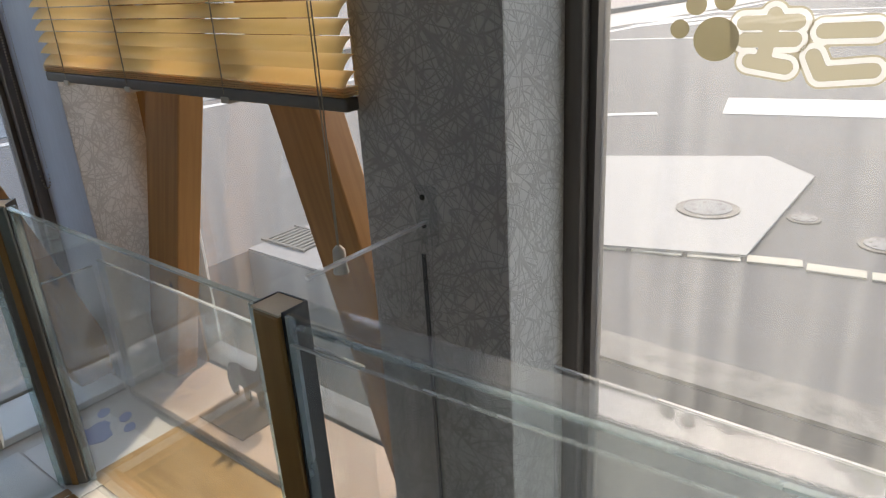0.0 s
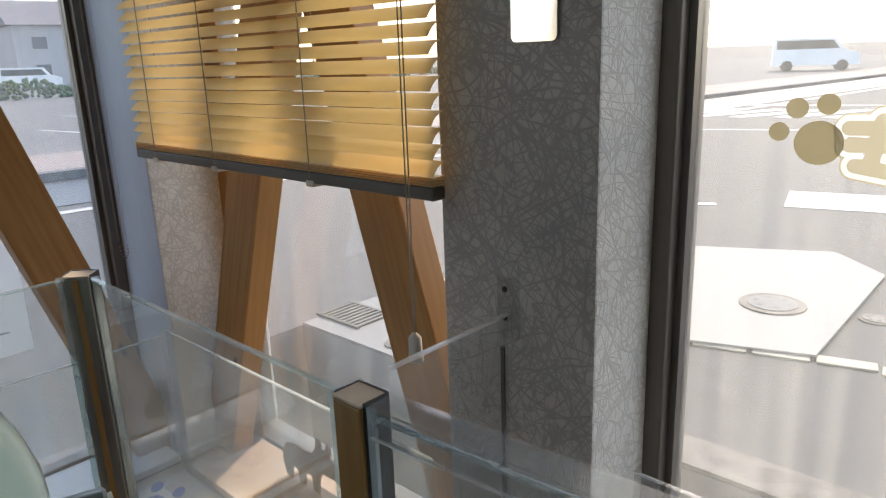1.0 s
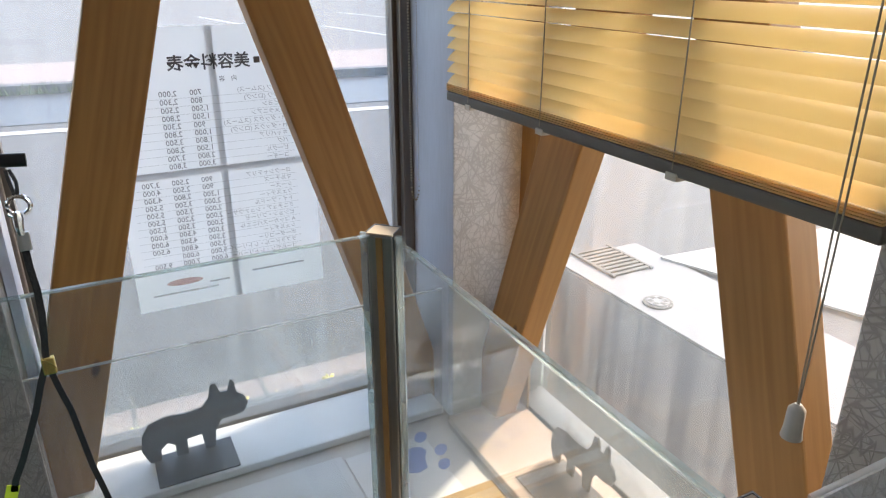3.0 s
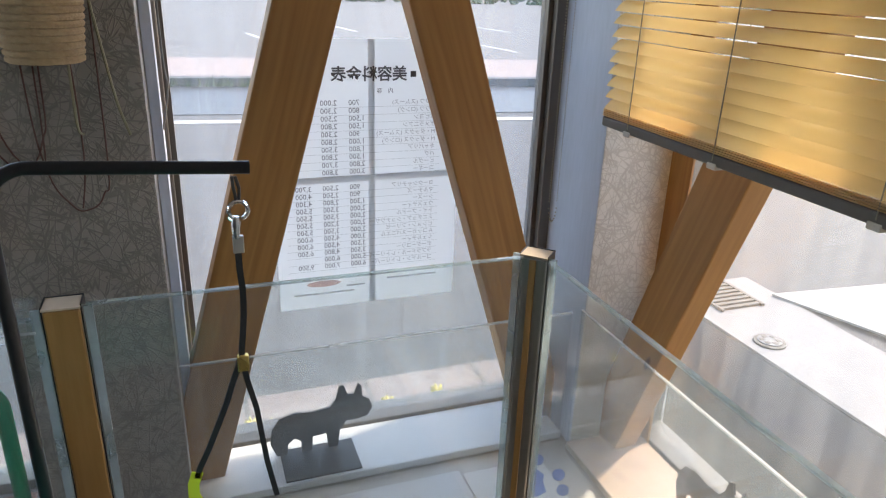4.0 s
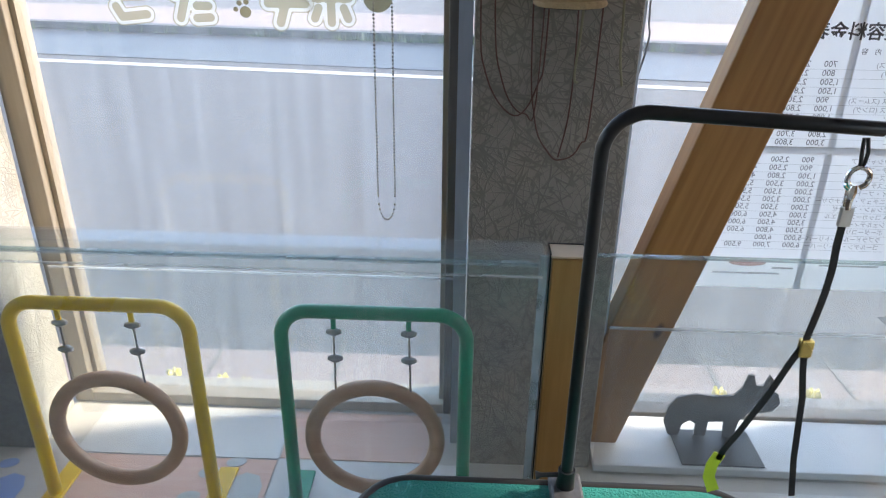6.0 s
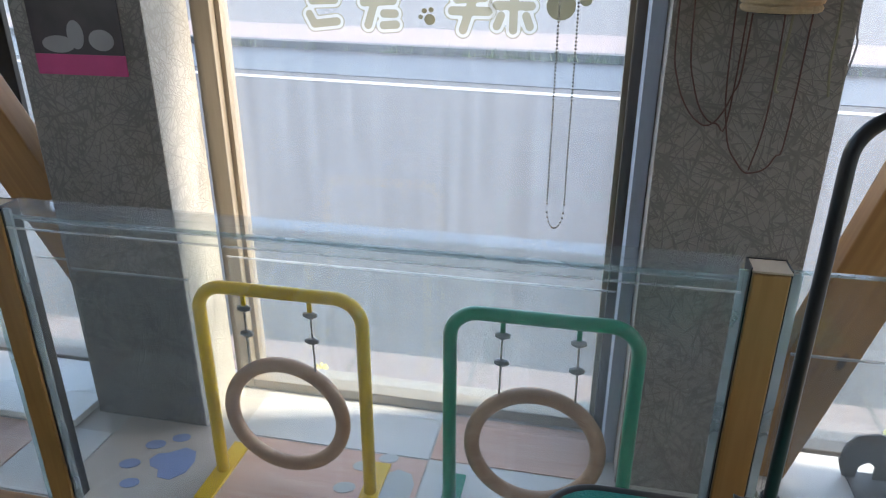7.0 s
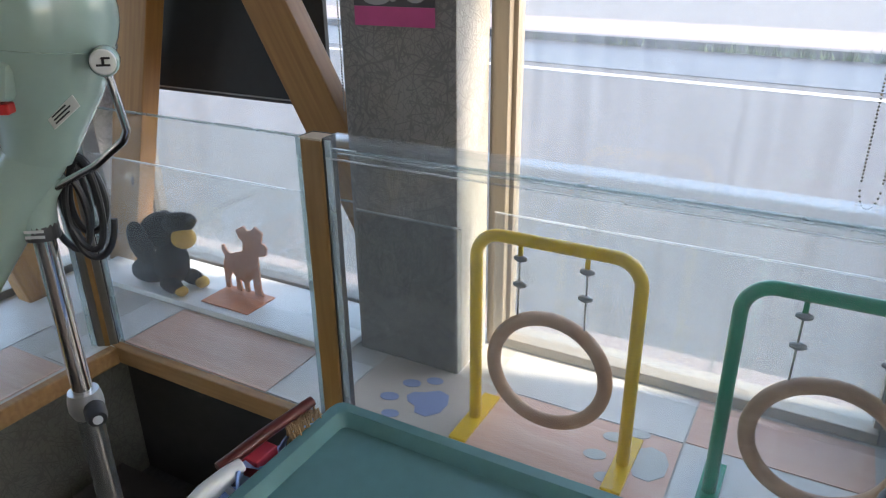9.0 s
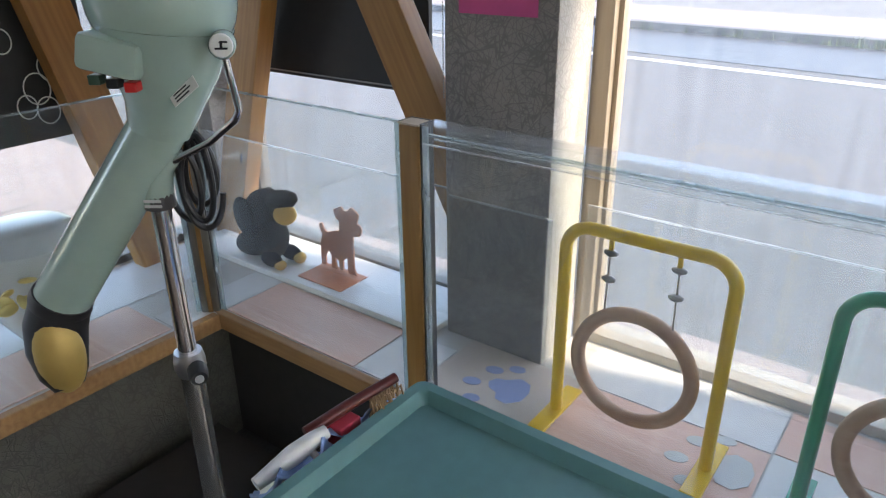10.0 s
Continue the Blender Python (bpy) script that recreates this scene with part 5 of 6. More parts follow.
tube(b, [dp(0, 0.6), dp(0, -0.085)], 0.0235, 18)
part("lower_pole", b, simple("grey_pole", (0.3, 0.31, 0.31), 0.25, 0.8), t, smooth=True)
for i in range(5):
    a_ = i * 2 * math.pi / 5
    d = Vector((math.cos(a_), math.sin(a_), 0))
    b = bmesh.new()
    tube(b, [DP + d * 0.02 + UP * -0.0625, DP + d * 0.16 + UP * -0.09, DP + d * 0.26 + UP * -0.112], [0.016, 0.014, 0.011], 10)
    lg = part("base_leg", b, BLACKM, t, smooth=True)
    b = bmesh.new()
    tube(b, [DP + d * 0.26 + UP * -0.128 + d.cross(UP) * -0.012, DP + d * 0.26 + UP * -0.128 + d.cross(UP) * 0.012], 0.02, 14)
    part("castor", b, BLACK, lg, smooth=True)
b = bmesh.new()
pts = []
for i in range(150):
    a_ = i * 0.21
    w_ = 0.045 + 0.012 * math.sin(i * 0.137)
    pts.append(dp(0.036 + w_ * 0.62 * math.cos(a_) + 0.02 * math.sin(i * 0.05), 1.0 + 0.085 * math.sin(a_) * (0.9 + 0.12 * math.sin(i * 0.09)) + 0.015 * math.sin(i * 0.033), -0.03 + 0.025 * math.sin(i * 0.061)))
tube(b, pts, 0.006, 8)
part("power_cord", b, BLACK, t, "coiled black power cord", smooth=True)

b = bmesh.new()
box(b, -0.028, 0.028, -0.001, 0.001, -0.011, 0.011, 0.0005)
b.transform(Matrix.Translation(dp(0.085, 1.183, 0.072)) @ R3 @ pose(0, 0, 0, 30, -38, 0))
lb = part("label", b, simple("paper_label", (0.7, 0.7, 0.66), 0.5), t, "small white label with dark bars")
for i in (-1, 0, 1):
    b = bmesh.new()
    box(b, -0.02, 0.016 - 0.006 * abs(i), 0.0012, 0.0016, 0.006 * i - 0.0015, 0.006 * i + 0.0012)
    b.transform(Matrix.Translation(dp(0.085, 1.183, 0.072)) @ R3 @ pose(0, 0, 0, 30, -38, 0))
    part("bar", b, BLACK, lb)
for z in (0.976, 0.966):
    b = bmesh.new()
    box(b, -0.016, 0.016, 0.0282, 0.0292, z - 0.003, z + 0.002)
    b.transform(Matrix.Translation(dp(0, 0)) @ R3)
    part("plate_bar", b, simple("plate_print", (0.5, 0.5, 0.5), 0.5), t)

DM = Matrix.Translation(DP + UP * DZ) @ Matrix.Scale(DS, 4) @ Matrix.Translation(-DP)
POLE = ("bracket", "model_plate", "upper_pole", "clamp_collar", "clamp_knob", "knob_cap", "lower_pole", "base_leg", "castor", "plate_bar")
for o in t.children_recursive:
    o.data.transform((Matrix.Translation(RGT * -0.022) if o.name.split(".")[0] in POLE else Matrix()) @ DM)

# a second dryer head at the room's middle
c2 = Vector((-0.425, 0.005, 1.262))
t = thing("stand_dryer", (c2.x, c2.y, 0), "small sage green dryer head with a steel-capped pivot", "dryer")
b = bmesh.new()
ball(b, c2, (0.098, 0.098, 0.098), seg=32)
part("head", b, SAGE, t, smooth=True)
dv = Vector((0.3, 0.95, -0.05)).normalized()
b = bmesh.new()
lathe(b, [(0.02, 0.08), (0.021, 0.118), (0.019, 0.12)], Matrix.Translation(c2 + Vector((0.012, 0, -0.012))) @ dv.to_track_quat("Z", "Y").to_matrix().to_4x4(), 24)
pv = part("pivot", b, simple("dark_green_grey", (0.08, 0.1, 0.09), 0.3, 0.2), t, smooth=True)
b = bmesh.new()
lathe(b, [(0.017, 0.12), (0.0175, 0.1225), (0.015, 0.123)], Matrix.Translation(c2 + Vector((0.012, 0, -0.012))) @ dv.to_track_quat("Z", "Y").to_matrix().to_4x4(), 24)
part("cap", b, simple("ivory_cap", (0.6, 0.58, 0.48), 0.35), pv, "ivory round cap")
b = bmesh.new()
tube(b, [(c2.x, c2.y, 1.19), (c2.x, c2.y, 0.04)], 0.018, 16)
part("pole", b, CHROME, t, smooth=True)
b = bmesh.new()
lathe(b, [(0.2, 0), (0.2, 0.02), (0.03, 0.05)], Matrix.Translation((c2.x, c2.y, 0)), 28)
part("base", b, BLACKM, t, smooth=True)


# ---- grooming tables ----
def rounded(x0, x1, y0, y1, r, n=6):
    out = []
    for cx, cy, a0 in ((x1 - r, y1 - r, 0), (x0 + r, y1 - r, 90), (x0 + r, y0 + r, 180), (x1 - r, y0 + r, 270)):
        out += [(cx + r * math.cos(radians(a0 + 90 * i / n)), cy + r * math.sin(radians(a0 + 90 * i / n))) for i in range(n + 1)]
    return out


def table_legs(t, x0, x1, y0, y1, z, m):
    for x in (x0, x1):
        for y in (y0, y1):
            b = bmesh.new()
            tube(b, [(x, y, z), (x, y, 0.0)], 0.014, 12)
            lg = part("leg", b, m, t, smooth=True)
            b = bmesh.new()
            tube(b, [(x, y, 0.03), (x, y, 0.0)], 0.019, 12)
            part("rubber_foot", b, BLACK, lg, smooth=True)


TRAY = simple("green_tray", (0.1, 0.23, 0.22), 0.38, var=0.1, scale=40, bump=0.03)
t = thing("grooming_table", (-0.8, -0.98, 0), "sage green moulded tray table with a raised rim", "table")
x0, x1, y0, y1, zt = -1.108, -0.633, -1.318, -0.69, 0.823
outer, inner = rounded(x0, x1, y0, y1, 0.018, 4), rounded(x0 + 0.026, x1 - 0.026, y0 + 0.026, y1 - 0.026, 0.01, 4)
b = bmesh.new()
loops = []
for poly, z in ((rounded(x0 - 0.006, x1 + 0.006, y0 - 0.006, y1 + 0.006, 0.02, 4), zt - 0.05), (outer, zt - 0.004), (rounded(x0 + 0.004, x1 - 0.004, y0 + 0.004, y1 - 0.004, 0.015, 4), zt),
                (rounded(x0 + 0.02, x1 - 0.02, y0 + 0.02, y1 - 0.02, 0.012, 4), zt), (rounded(x0 + 0.024, x1 - 0.024, y0 + 0.024, y1 - 0.024, 0.011, 4), zt - 0.004), (rounded(x0 + 0.03, x1 - 0.03, y0 + 0.03, y1 - 0.03, 0.01, 4), zt - 0.018)):
    loops.append([b.verts.new((px, py, z)) for px, py in poly])
k = len(loops[0])
for A, C in zip(loops, loops[1:]):
    for j in range(k):
        b.faces.new((A[j], A[(j + 1) % k], C[(j + 1) % k], C[j]))
b.faces.new(loops[-1])
b.faces.new(loops[0][::-1])
part("tray_top", b, TRAY, t, smooth=True)
b = bmesh.new()
box(b, x0 + 0.05, x1 - 0.05, y0 + 0.05, y1 - 0.05, zt - 0.08, zt - 0.0505)
part("underframe", b, BLACKM, t)
table_legs(t, x0 + 0.06, x1 - 0.06, y0 + 0.06, y1 - 0.06, zt - 0.06, STEEL)

TEAL = simple("teal_mat", (0.0, 0.2, 0.17), 0.55, var=0.15, scale=300, bump=0.9)
t = thing("grooming_table", (-1.17, -0.35, 0), "small grooming table with a teal ribbed mat and black rim", "table")
x0, x1, y0, y1, zt = -1.336, -0.91, -0.63, -0.075, 0.8
b = bmesh.new()
prism(b, rounded(x0 + 0.006, x1 - 0.006, y0 + 0.006, y1 - 0.006, 0.07), 0.024, Matrix.Translation((0, 0, zt - 0.026)))
part("ribbed_mat", b, TEAL, t)
b = bmesh.new()
tube(b, [(px, py, zt - 0.008) for px, py in rounded(x0, x1, y0, y1, 0.075, 8)], 0.0085, 10, True)
part("rim", b, BLACK, t, "black rubber rim", smooth=True)
b = bmesh.new()
for i in range(84):
    y = y0 + 0.028 + i * 0.006
    ins = 0.05 if (i < 8 or i > 75) else 0.016
    box(b, x0 + ins, x1 - ins, y, y + 0.0028, zt - 0.003, zt - 0.0012)
part("mat_ribs", b, TEAL, t)
table_legs(t, x0 + 0.08, x1 - 0.06, y0 + 0.08, y1 - 0.08, zt - 0.026, STEEL)

# ---- grooming arm clamped to the small table ----
t = thing("grooming_post", (-1.36, -0.33, zt), "black bent tube post clamped to the table edge", "grooming post")
ax, ay = -1.318, -0.338
b = bmesh.new()
tube(b, [(ax, ay, 0.8), (ax, ay, 1.292)] + arc((ax, ay + 0.05, 1.297), 0.05, (0, -1, 0), (0, 0, 1), 10, 85, 7) + [(ax + 0.005, ay + 0.06, 1.3475), (ax + 0.009, -0.039, 1.336)], 0.0085, 14)
part("tube", b, BLACKM, t, smooth=True)
b = bmesh.new()
box(b, ax - 0.026, ax + 0.03, ay - 0.022, ay + 0.024, zt - 0.05, zt + 0.012, 0.004)
part("clamp", b, simple("worn_grey_clamp", (0.12, 0.12, 0.13), 0.45, 0.6, var=0.4, scale=90), t, "worn grey metal clamp")
b = bmesh.new()
tube(b, [(ax, ay, zt + 0.01), (ax, ay, zt + 0.04)], [0.014, 0.012], 14)
part("socket", b, BLACKM, t, smooth=True)
b = bmesh.new()
tube(b, [(ax, ay - 0.01, zt + 0.03), (ax, ay - 0.035, zt + 0.028), (ax, ay - 0.043, zt + 0.027)], [0.0035, 0.0035, 0.007], 10)
part("thumb_screw", b, BLACK, t, smooth=True)

t = thing("grooming_noose", (-1.3, -0.06, 0.8), "black nylon noose hanging from a swivel snap hook", "leash")
lx = -1.3
b = bmesh.new()
tube(b, [(lx, -0.062, 1.328), (lx, -0.061, 1.314), (lx, -0.059, 1.300), (lx, -0.059, 1.293)], 0.0022, 6)
tube(b, [(lx, -0.058, 1.328), (lx, -0.054, 1.312), (lx, -0.055, 1.300), (lx, -0.057, 1.293)], 0.0022, 6)
part("cord_loop", b, BLACK, t)
b = bmesh.new()
tube(b, arc((lx, -0.057, 1.283), 0.012, (0, 1, 0), (0, 0, 1), -70, 250, 16), 0.003, 8)
tube(b, [(lx, -0.060, 1.275), (lx, -0.061, 1.267), (lx, -0.062, 1.255), (lx, -0.061, 1.246)], [0.004, 0.006, 0.005, 0.0045], 8)
part("snap_hook", b, CHROME, t, "silver snap hook", smooth=True)
b = bmesh.new()
tube(b, [(lx, -0.063, 1.268), (lx, -0.069, 1.273), (lx, -0.070, 1.275)], 0.0022, 6)
part("hook_lever", b, CHROME, t, smooth=True)
b = bmesh.new()
box(b, lx - 0.003, lx + 0.003, -0.067, -0.053, 1.225, 1.249, 0.001)
part("buckle", b, STEEL, t)


def strap(pts, w):
    b = bmesh.new()
    pts = [Vector(p) for p in pts]
    vs = []
    for i, p in enumerate(pts):
        d = (pts[min(i + 1, len(pts) - 1)] - pts[max(i - 1, 0)]).normalized()
        e = d.cross(Vector((1, 0, 0))).normalized() * w / 2
        vs.append([b.verts.new(p + e + Vector((s * 0.0008, 0, 0))) for s in (-1, 1)] + [b.verts.new(p - e + Vector((s * 0.0008, 0, 0))) for s in (1, -1)])
    for A, C in zip(vs, vs[1:]):
        for j in range(4):
            b.faces.new((A[j], A[(j + 1) % 4], C[(j + 1) % 4], C[j]))
    b.faces.new(vs[0])
    b.faces.new(vs[-1][::-1])
    return b


NYLON = simple("black_nylon", (0.015, 0.015, 0.016), 0.7, scale=200, bump=0.4)
part("strap", strap([(lx, -0.061, 1.229), (lx, -0.061, 1.202), (lx, -0.059, 1.170), (lx, -0.060, 1.138), (lx, -0.063, 1.109), (lx, -0.067, 1.079), (lx, -0.067, 1.057)], 0.0085), NYLON, t)
part("strap", strap([(lx, -0.069, 1.066), (lx, -0.080, 1.038), (lx, -0.093, 1.000), (lx, -0.107, 0.966), (lx, -0.123, 0.928), (lx, -0.137, 0.900), (lx, -0.142, 0.883)], 0.0085), NYLON, t)
part("strap", strap([(lx, -0.066, 1.057), (lx, -0.061, 1.026), (lx, -0.053, 0.988), (lx, -0.048, 0.940), (lx, -0.043, 0.891), (lx, -0.036, 0.849), (lx, -0.032, 0.825)], 0.008), NYLON, t)
b = bmesh.new()
sy, sz = -0.066, 1.062
box(b, lx - 0.005, lx + 0.005, sy - 0.008, sy + 0.008, sz - 0.012, sz + 0.012, 0.0015)
part("slider", b, simple("brass", (0.6, 0.45, 0.15), 0.25, 0.9), t, "small brass slider")
b = strap([(lx, -0.141, 0.893), (lx, -0.148, 0.874), (lx, -0.149, 0.853), (lx, -0.139, 0.829)], 0.016)
part("band", b, simple("neon_yellow", (0.55, 0.62, 0.03), 0.4), t, "neon yellow band")

# ---- things beside the tray table ----
t = thing("spray_bottle", (-0.87, -1.36, 0.7), "white trigger spray bottle hung on the table edge", "spray bottle")
b = bmesh.new()
tube(b, [(-0.87, -1.36, 0.62), (-0.87, -1.36, 0.76), (-0.873, -1.355, 0.768), (-0.875, -1.35, 0.788)], [0.032, 0.032, 0.02, 0.013], 18)
WHITEP = simple("white_plastic", (0.75, 0.74, 0.7), 0.35, var=0.04)
part("bottle", b, WHITEP, t, smooth=True)
b = bmesh.new()
tube(b, [(-0.828, -1.36, 0.800), (-0.885, -1.352, 0.812), (-0.915, -1.345, 0.820), (-0.935, -1.34, 0.824)], [0.009, 0.014, 0.012, 0.009], 12)
part("spray_head", b, WHITEP, t, smooth=True)
b = bmesh.new()
tube(b, [(-0.905, -1.342, 0.813), (-0.91, -1.325, 0.793), (-0.9, -1.318, 0.773)], [0.005, 0.005, 0.003], 8)
part("trigger", b, WHITEP, t, smooth=True)
t = thing("brush", (-0.97, -1.34, 0.818), "dark red wooden handled brush leaning on the table rim", "brush")
b = bmesh.new()
tube(b, [(-0.915, -1.36, 0.823), (-0.98, -1.345, 0.835), (-1.06, -1.325, 0.846)], [0.009, 0.0085, 0.0075], 12)
part("handle", b, simple("dark_red_wood", (0.09, 0.015, 0.012), 0.3), t, smooth=True)
b = bmesh.new()
for i in range(60):
    x = -1.06 + 0.05 * random.random()
    tube(b, [(x, -1.325 + random.uniform(-0.012, 0.012), 0.838), (x + random.uniform(-0.006, 0.006), -1.315 + random.uniform(-0.02, 0.01), 0.808)], 0.0014, 4)
part("bristles", b, simple("tan_bristle", (0.35, 0.22, 0.12), 0.9), t)
t = thing("cloth", (-0.97, -1.4, 0.8), "crumpled pale blue cloth hanging over the table side", "cloth")
b = bmesh.new()
gx, gy = 14, 10
grid = [[b.verts.new((-1.06 + 0.22 * i / gx, -1.325 - 0.1 * (j / gy) + 0.012 * math.sin(i * 1.3 + j), 0.813 - 0.13 * (j / gy) ** 1.5 + 0.014 * math.sin(i * 0.9 + j * 1.1))) for j in range(gy + 1)] for i in range(gx + 1)]
for i in range(gx):
    for j in range(gy):
        b.faces.new((grid[i][j], grid[i + 1][j], grid[i + 1][j + 1], grid[i][j + 1]))
o = part("fabric", b, simple("blue_cloth", (0.25, 0.36, 0.6), 0.9, scale=120, bump=0.4), t, smooth=True)
md = o.modifiers.new("thick", "SOLIDIFY")
md.thickness = 0.003
boxed("red_packet", (-0.985, -0.945, -1.36, -1.325, 0.793, 0.824), simple("red_card", (0.4, 0.03, 0.05), 0.5), label="small red packet tucked beside the table rim", category="packet", bevel=0.002)

# ---- on the pillars ----
t = thing("hanging_pot", (-1.8, -0.325, 1.41), "rope-wound hanging pot on the papered pillar", "plant pot")
ROPE = simple("jute_rope", (0.38, 0.27, 0.16), 0.9, var=0.2, scale=120, bump=0.8)
for i in range(14):
    r = 0.056 + 0.0012 * i
    b = bmesh.new()
    tube(b, [(-1.8 + r * math.cos(a_ * 0.2618), -0.325 + r * math.sin(a_ * 0.2618), 1.418 + 0.0115 * i) for a_ in range(24)], 0.0066, 8, True)
    part("rope_coil", b, ROPE, t, smooth=True)
b = bmesh.new()
lathe(b, [(0.05, 0.0), (0.056, 0.01), (0.07, 0.16), (0.066, 0.162)], Matrix.Translation((-1.8, -0.325, 1.41)), 24)
part("liner", b, BLACK, t, smooth=True)
CORDB = simple("brown_cord", (0.1, 0.045, 0.035), 0.8)
CORDG = simple("dry_vine", (0.22, 0.2, 0.13), 0.8)


def hanging(name, pts, r, m, label):
    """A cord through points, smoothed."""
    P = [Vector(p) for p in pts]
    out = []
    for i in range(len(P) - 1):
        p0, p1, p2, p3 = P[max(i - 1, 0)], P[i], P[i + 1], P[min(i + 2, len(P) - 1)]
        for k_ in range(6):
            u = k_ / 6
            out.append(0.5 * ((2 * p1) + (p2 - p0) * u + (2 * p0 - 5 * p1 + 4 * p2 - p3) * u * u + (3 * p1 - p0 - 3 * p2 + p3) * u ** 3))
    out.append(P[-1])
    b = bmesh.new()
    tube(b, out, r, 6)
    return single(name, b, m, label, "cord", "hanging cords", smooth=True)


LB = "thin brown cord hanging in a loop on the pillar"
wx = -1.872
hanging("cord", [(wx, -0.475, 2.2), (wx, -0.475, 1.45), (wx, -0.46, 1.28), (wx, -0.405, 1.205), (wx, -0.365, 1.26), (wx, -0.352, 1.4), (wx, -0.352, 2.2)], 0.0016, CORDB, LB)
hanging("cord", [(wx, -0.455, 2.2), (wx, -0.45, 1.45), (wx, -0.43, 1.27), (wx, -0.385, 1.21), (wx, -0.362, 1.3), (wx, -0.36, 2.2)], 0.0016, CORDB, LB)
hanging("cord", [(wx, -0.385, 2.2), (wx, -0.38, 1.4), (wx, -0.365, 1.2), (wx, -0.335, 1.135), (wx, -0.31, 1.12), (wx, -0.275, 1.15), (wx, -0.258, 1.28), (wx, -0.25, 2.2)], 0.0016, CORDB, LB)
hanging("cord", [(wx, -0.3, 1.42), (wx, -0.298, 1.3), (wx, -0.302, 1.2), (wx, -0.315, 1.125)], 0.0016, CORDB, LB)
hanging("dry_vine", [(-1.84, -0.3, 1.58), (-1.83, -0.297, 1.4), (-1.85, -0.3, 1.29), (-1.86, -0.292, 1.272)], 0.0025, CORDG, "dry trailing stem hanging from the pot")
hanging("dry_vine", [(-1.8, -0.255, 1.58), (-1.8, -0.235, 1.42), (-1.83, -0.225, 1.33), (-1.85, -0.212, 1.27)], 0.0025, CORDG, "dry trailing stem hanging from the pot")
hanging("cable", [(-2.02, -0.145, 2.2), (-2.0, -0.145, 1.45), (-1.99, -0.14, 1.34), (-1.985, -0.158, 1.25)], 0.0022, simple("grey_cable", (0.15, 0.15, 0.15), 0.6), "thin grey cable beside the window frame")


def bead_chain(x, y0, y1, zb, zt_, label):
    """A loop of a roller shade's bead chain."""
    b = bmesh.new()
    def bead(p):
        bmesh.ops.create_icosphere(b, subdivisions=1, radius=0.0029, matrix=Matrix.Translation(p))
    n_ = int((zt_ - zb - 0.05) / 0.0075)
    for i in range(n_):
        z = zt_ - i * 0.0075
        f = min(1, (zt_ - z) / 0.5) * 0.006
        bead((x, y0 - f, z))
        bead((x, y1 + f, z))
    ym, hw = (y0 + y1) / 2, (y1 - y0) / 2 + 0.006
    for i in range(1, 12):
        a_ = math.pi * i / 12
        bead((x, ym - hw * math.cos(a_), zb + 0.05 - 0.05 * math.sin(a_)))
    return single("bead_chain", b, simple("chain_beads", (0.3, 0.26, 0.2), 0.4, 0.2), label, "chain", "bead chains", smooth=True)


bead_chain(-2.03, -0.684, -0.658, 0.92, 2.2, "looped bead chain of a roller shade before the window")
bead_chain(-1.97, -1.915, -1.893, 0.79, 2.2, "looped bead chain beside the pillar")
bead_chain(-2.03, 0.803, 0.815, 0.95, 2.2, "bead chain beside the corner frame")

t = thing("wall_calendar", (-1.878, -1.68, 1.24), "photo poster with a pink lower band on the pillar", "poster")
pz = -1.874
for nm, q, m in (("band", (1.251, 1.294), simple("pink_card", (0.55, 0.06, 0.2), 0.5)), ("picture", (1.2945, 1.466), simple("dark_photo", (0.06, 0.045, 0.05), 0.3, var=0.5, scale=14))):
    b = bmesh.new()
    box(b, pz, pz + 0.003, -1.798, -1.581, *q)
    part(nm, b, m, t)
for cy, cz, ra, rb_ in ((-1.735, 1.315, 0.04, 0.018), (-1.63, 1.325, 0.03, 0.022), (-1.69, 1.335, 0.02, 0.03)):
    b = bmesh.new()
    prism(b, [(cy + ra * math.cos(i * 0.3491), cz + rb_ * math.sin(i * 0.3491)) for i in range(18)], 0.0004, Matrix(((0, 0, 1, pz + 0.0032 + 0.0003 * (cy > -1.7)), (1, 0, 0, 0), (0, 1, 0, 0), (0, 0, 0, 1))))
    part("shape", b, simple("grey_shape", (0.3, 0.28, 0.28), 0.5), t)

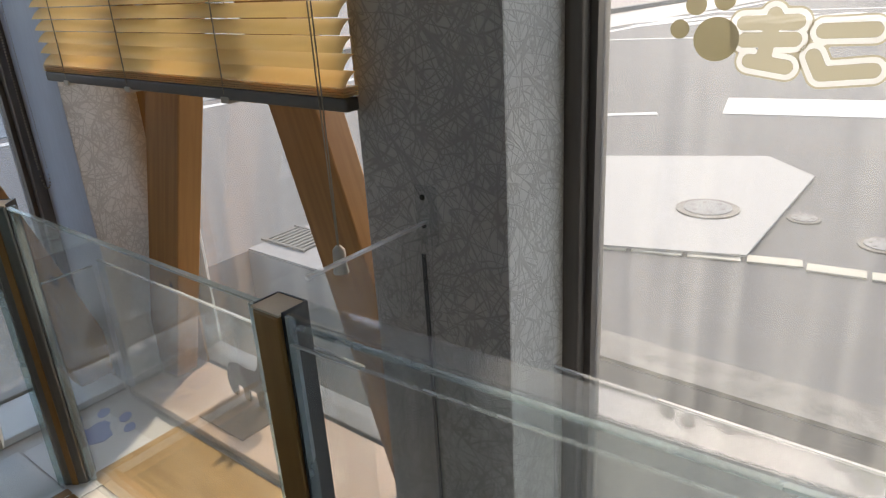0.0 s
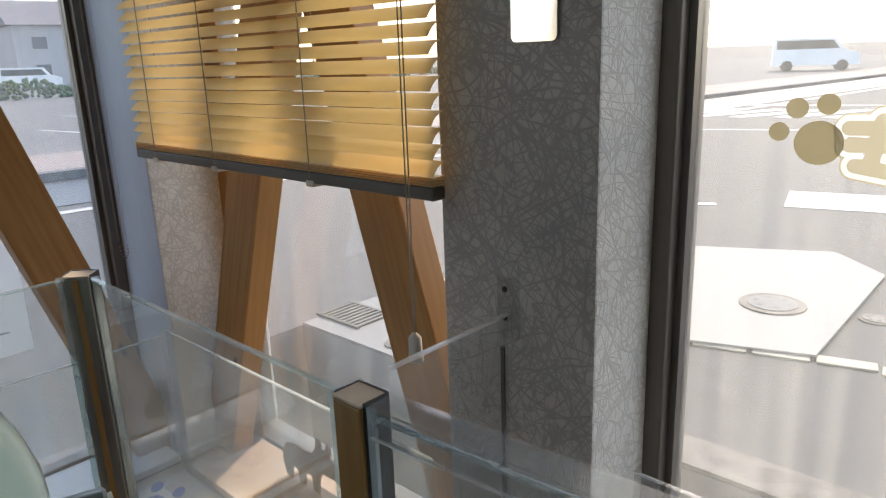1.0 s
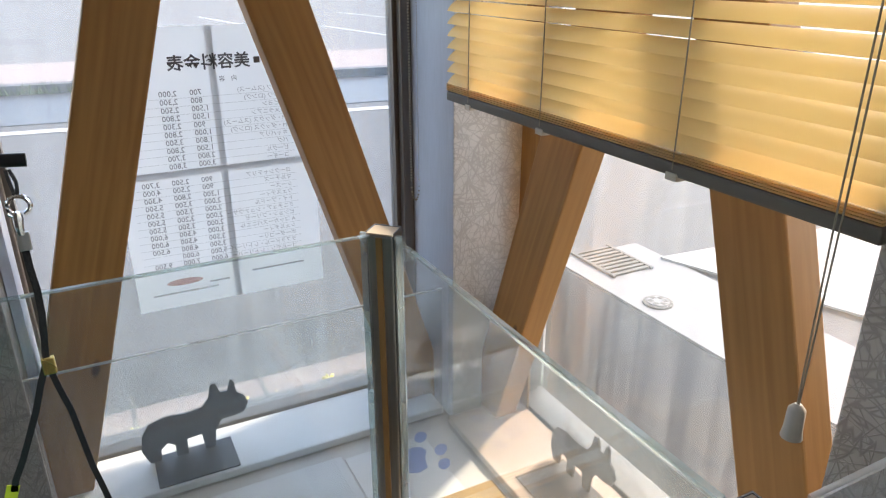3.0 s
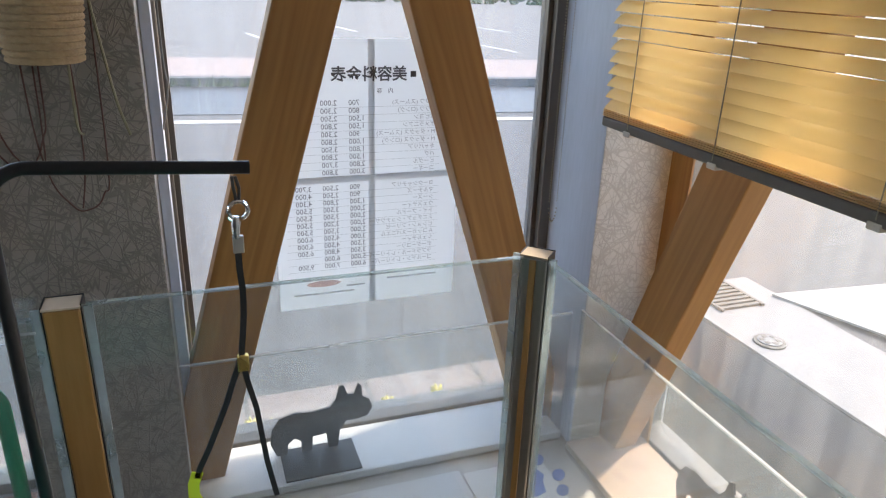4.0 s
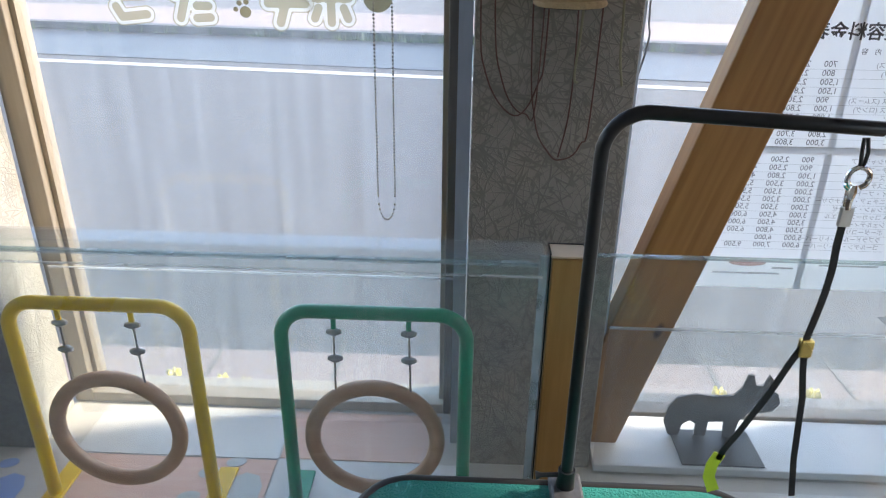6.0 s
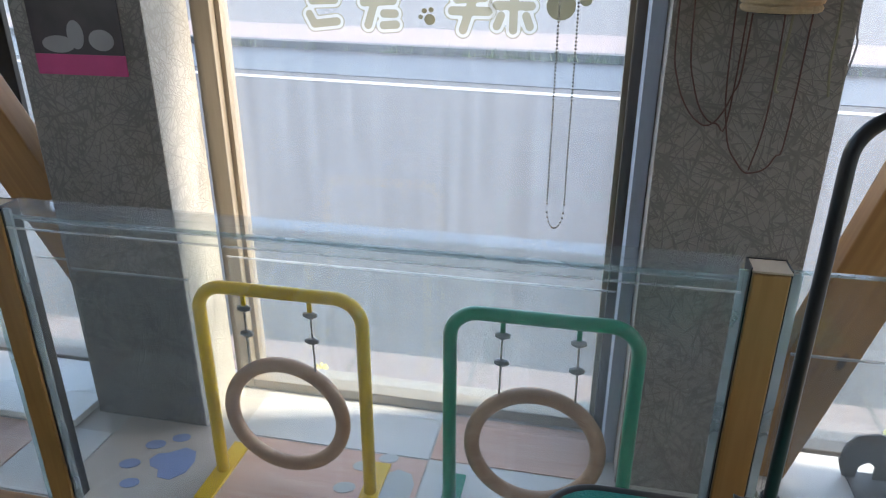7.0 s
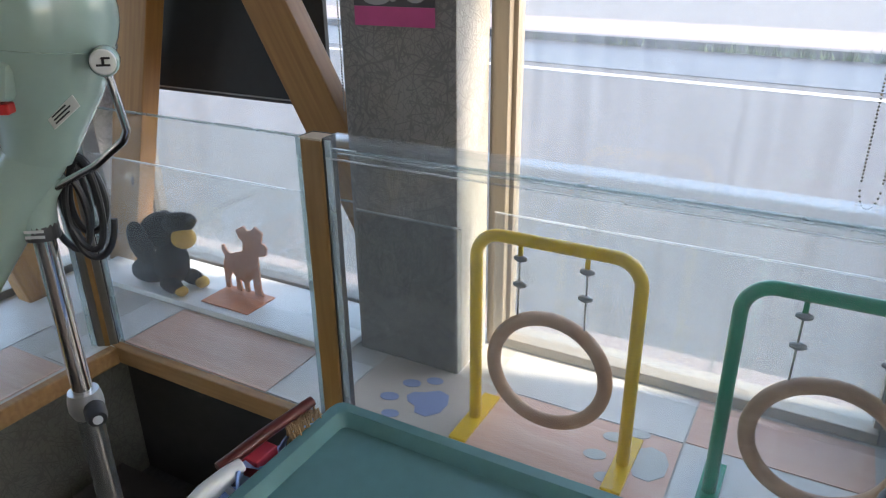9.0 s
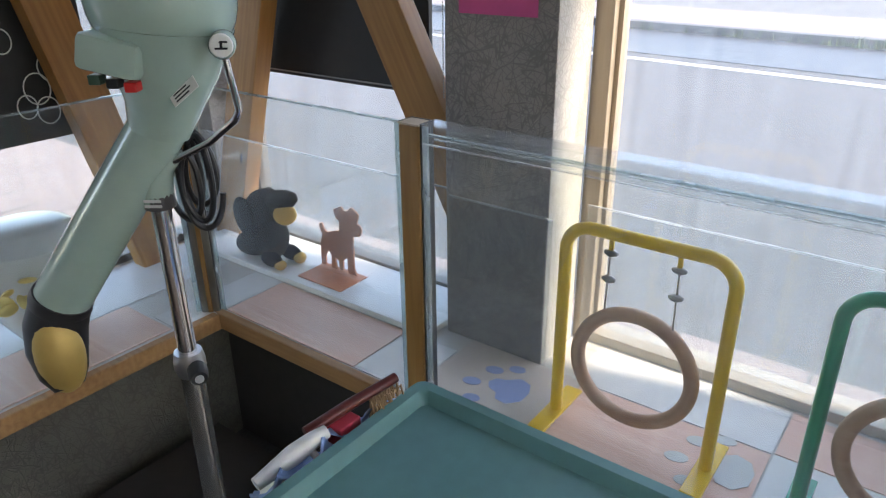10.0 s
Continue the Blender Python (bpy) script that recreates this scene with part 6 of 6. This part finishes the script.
t = thing("wall_mirror", (-0.602, 0.827, 1.497), "small frameless mirror with rounded corners on the pillar", "mirror")
b = bmesh.new()
prism(b, rounded(-0.64, -0.564, 1.497, 1.66, 0.008), 0.003, Matrix(((1, 0, 0, 0), (0, 0, -1, 0.8275), (0, 1, 0, 0), (0, 0, 0, 1))))
part("mirror_glass", b, simple("mirror", (0.86, 0.87, 0.88), 0.03, 1.0, var=0.03, bump=0), t)

t = thing("wall_bracket", (-0.645, 0.827, 1.07), "clear acrylic bracket screwed to the papered pillar", "bracket")
b = bmesh.new()
box(b, -0.672, -0.63, 0.823, 0.8285, 1.05, 1.15, 0.002)
part("plate", b, ACRYL, t).visible_shadow = False
for z in (1.131, 1.084):
    b = bmesh.new()
    lathe(b, [(0.0048, 0), (0.0048, 0.002), (0.003, 0.0035)], Matrix.Translation((-0.655, 0.8228, z)) @ pose(0, 0, 0, 90, 0, 0), 14)
    part("screw", b, simple("dark_screw", (0.04, 0.035, 0.03), 0.4, 0.6), t)
b = bmesh.new()
box(b, -0.6685, -0.6615, 0.8262, 0.8292, B + 0.01, 1.03)
part("gasket", b, BLACK, t, "thin black gasket")

# white pot with gilt flowers on the south platform
t = thing("flower_pot", (-1.17, -2.8, B + 0.002), "glossy white pot with gilt flowers", "flower pot")
b = bmesh.new()
lathe(b, [(0.075, 0.0), (0.12, 0.08), (0.15, 0.2), (0.155, 0.3), (0.12, 0.34), (0.1, 0.345)], Matrix.Translation((-1.17, -2.8, B + 0.003)), 32)
part("pot", b, simple("white_glaze", (0.62, 0.66, 0.68), 0.15, var=0.05), t, smooth=True)
GILT = simple("gilt", (0.75, 0.6, 0.2), 0.3, 0.6)
for i in range(9):
    a_ = i * 0.7
    b = bmesh.new()
    ball(b, (-1.07 + 0.05 * math.cos(a_ * 1.7), -2.62 + 0.03 * math.sin(a_), B + 0.2 + 0.016 * (i % 4)), (0.026, 0.008, 0.018), pose(0, 0, 0, 40 * i, 25 * i, 70 * i), 8)
    part("gilt_petal", b, GILT, t, "shiny gilt petal", smooth=True)
b = bmesh.new()
tube(b, [(-1.07, -2.62, B + 0.21), (-1.1, -2.66, B + 0.12), (-1.12, -2.7, B + 0.06)], 0.004, 6)
part("stalk", b, LEAF, t)
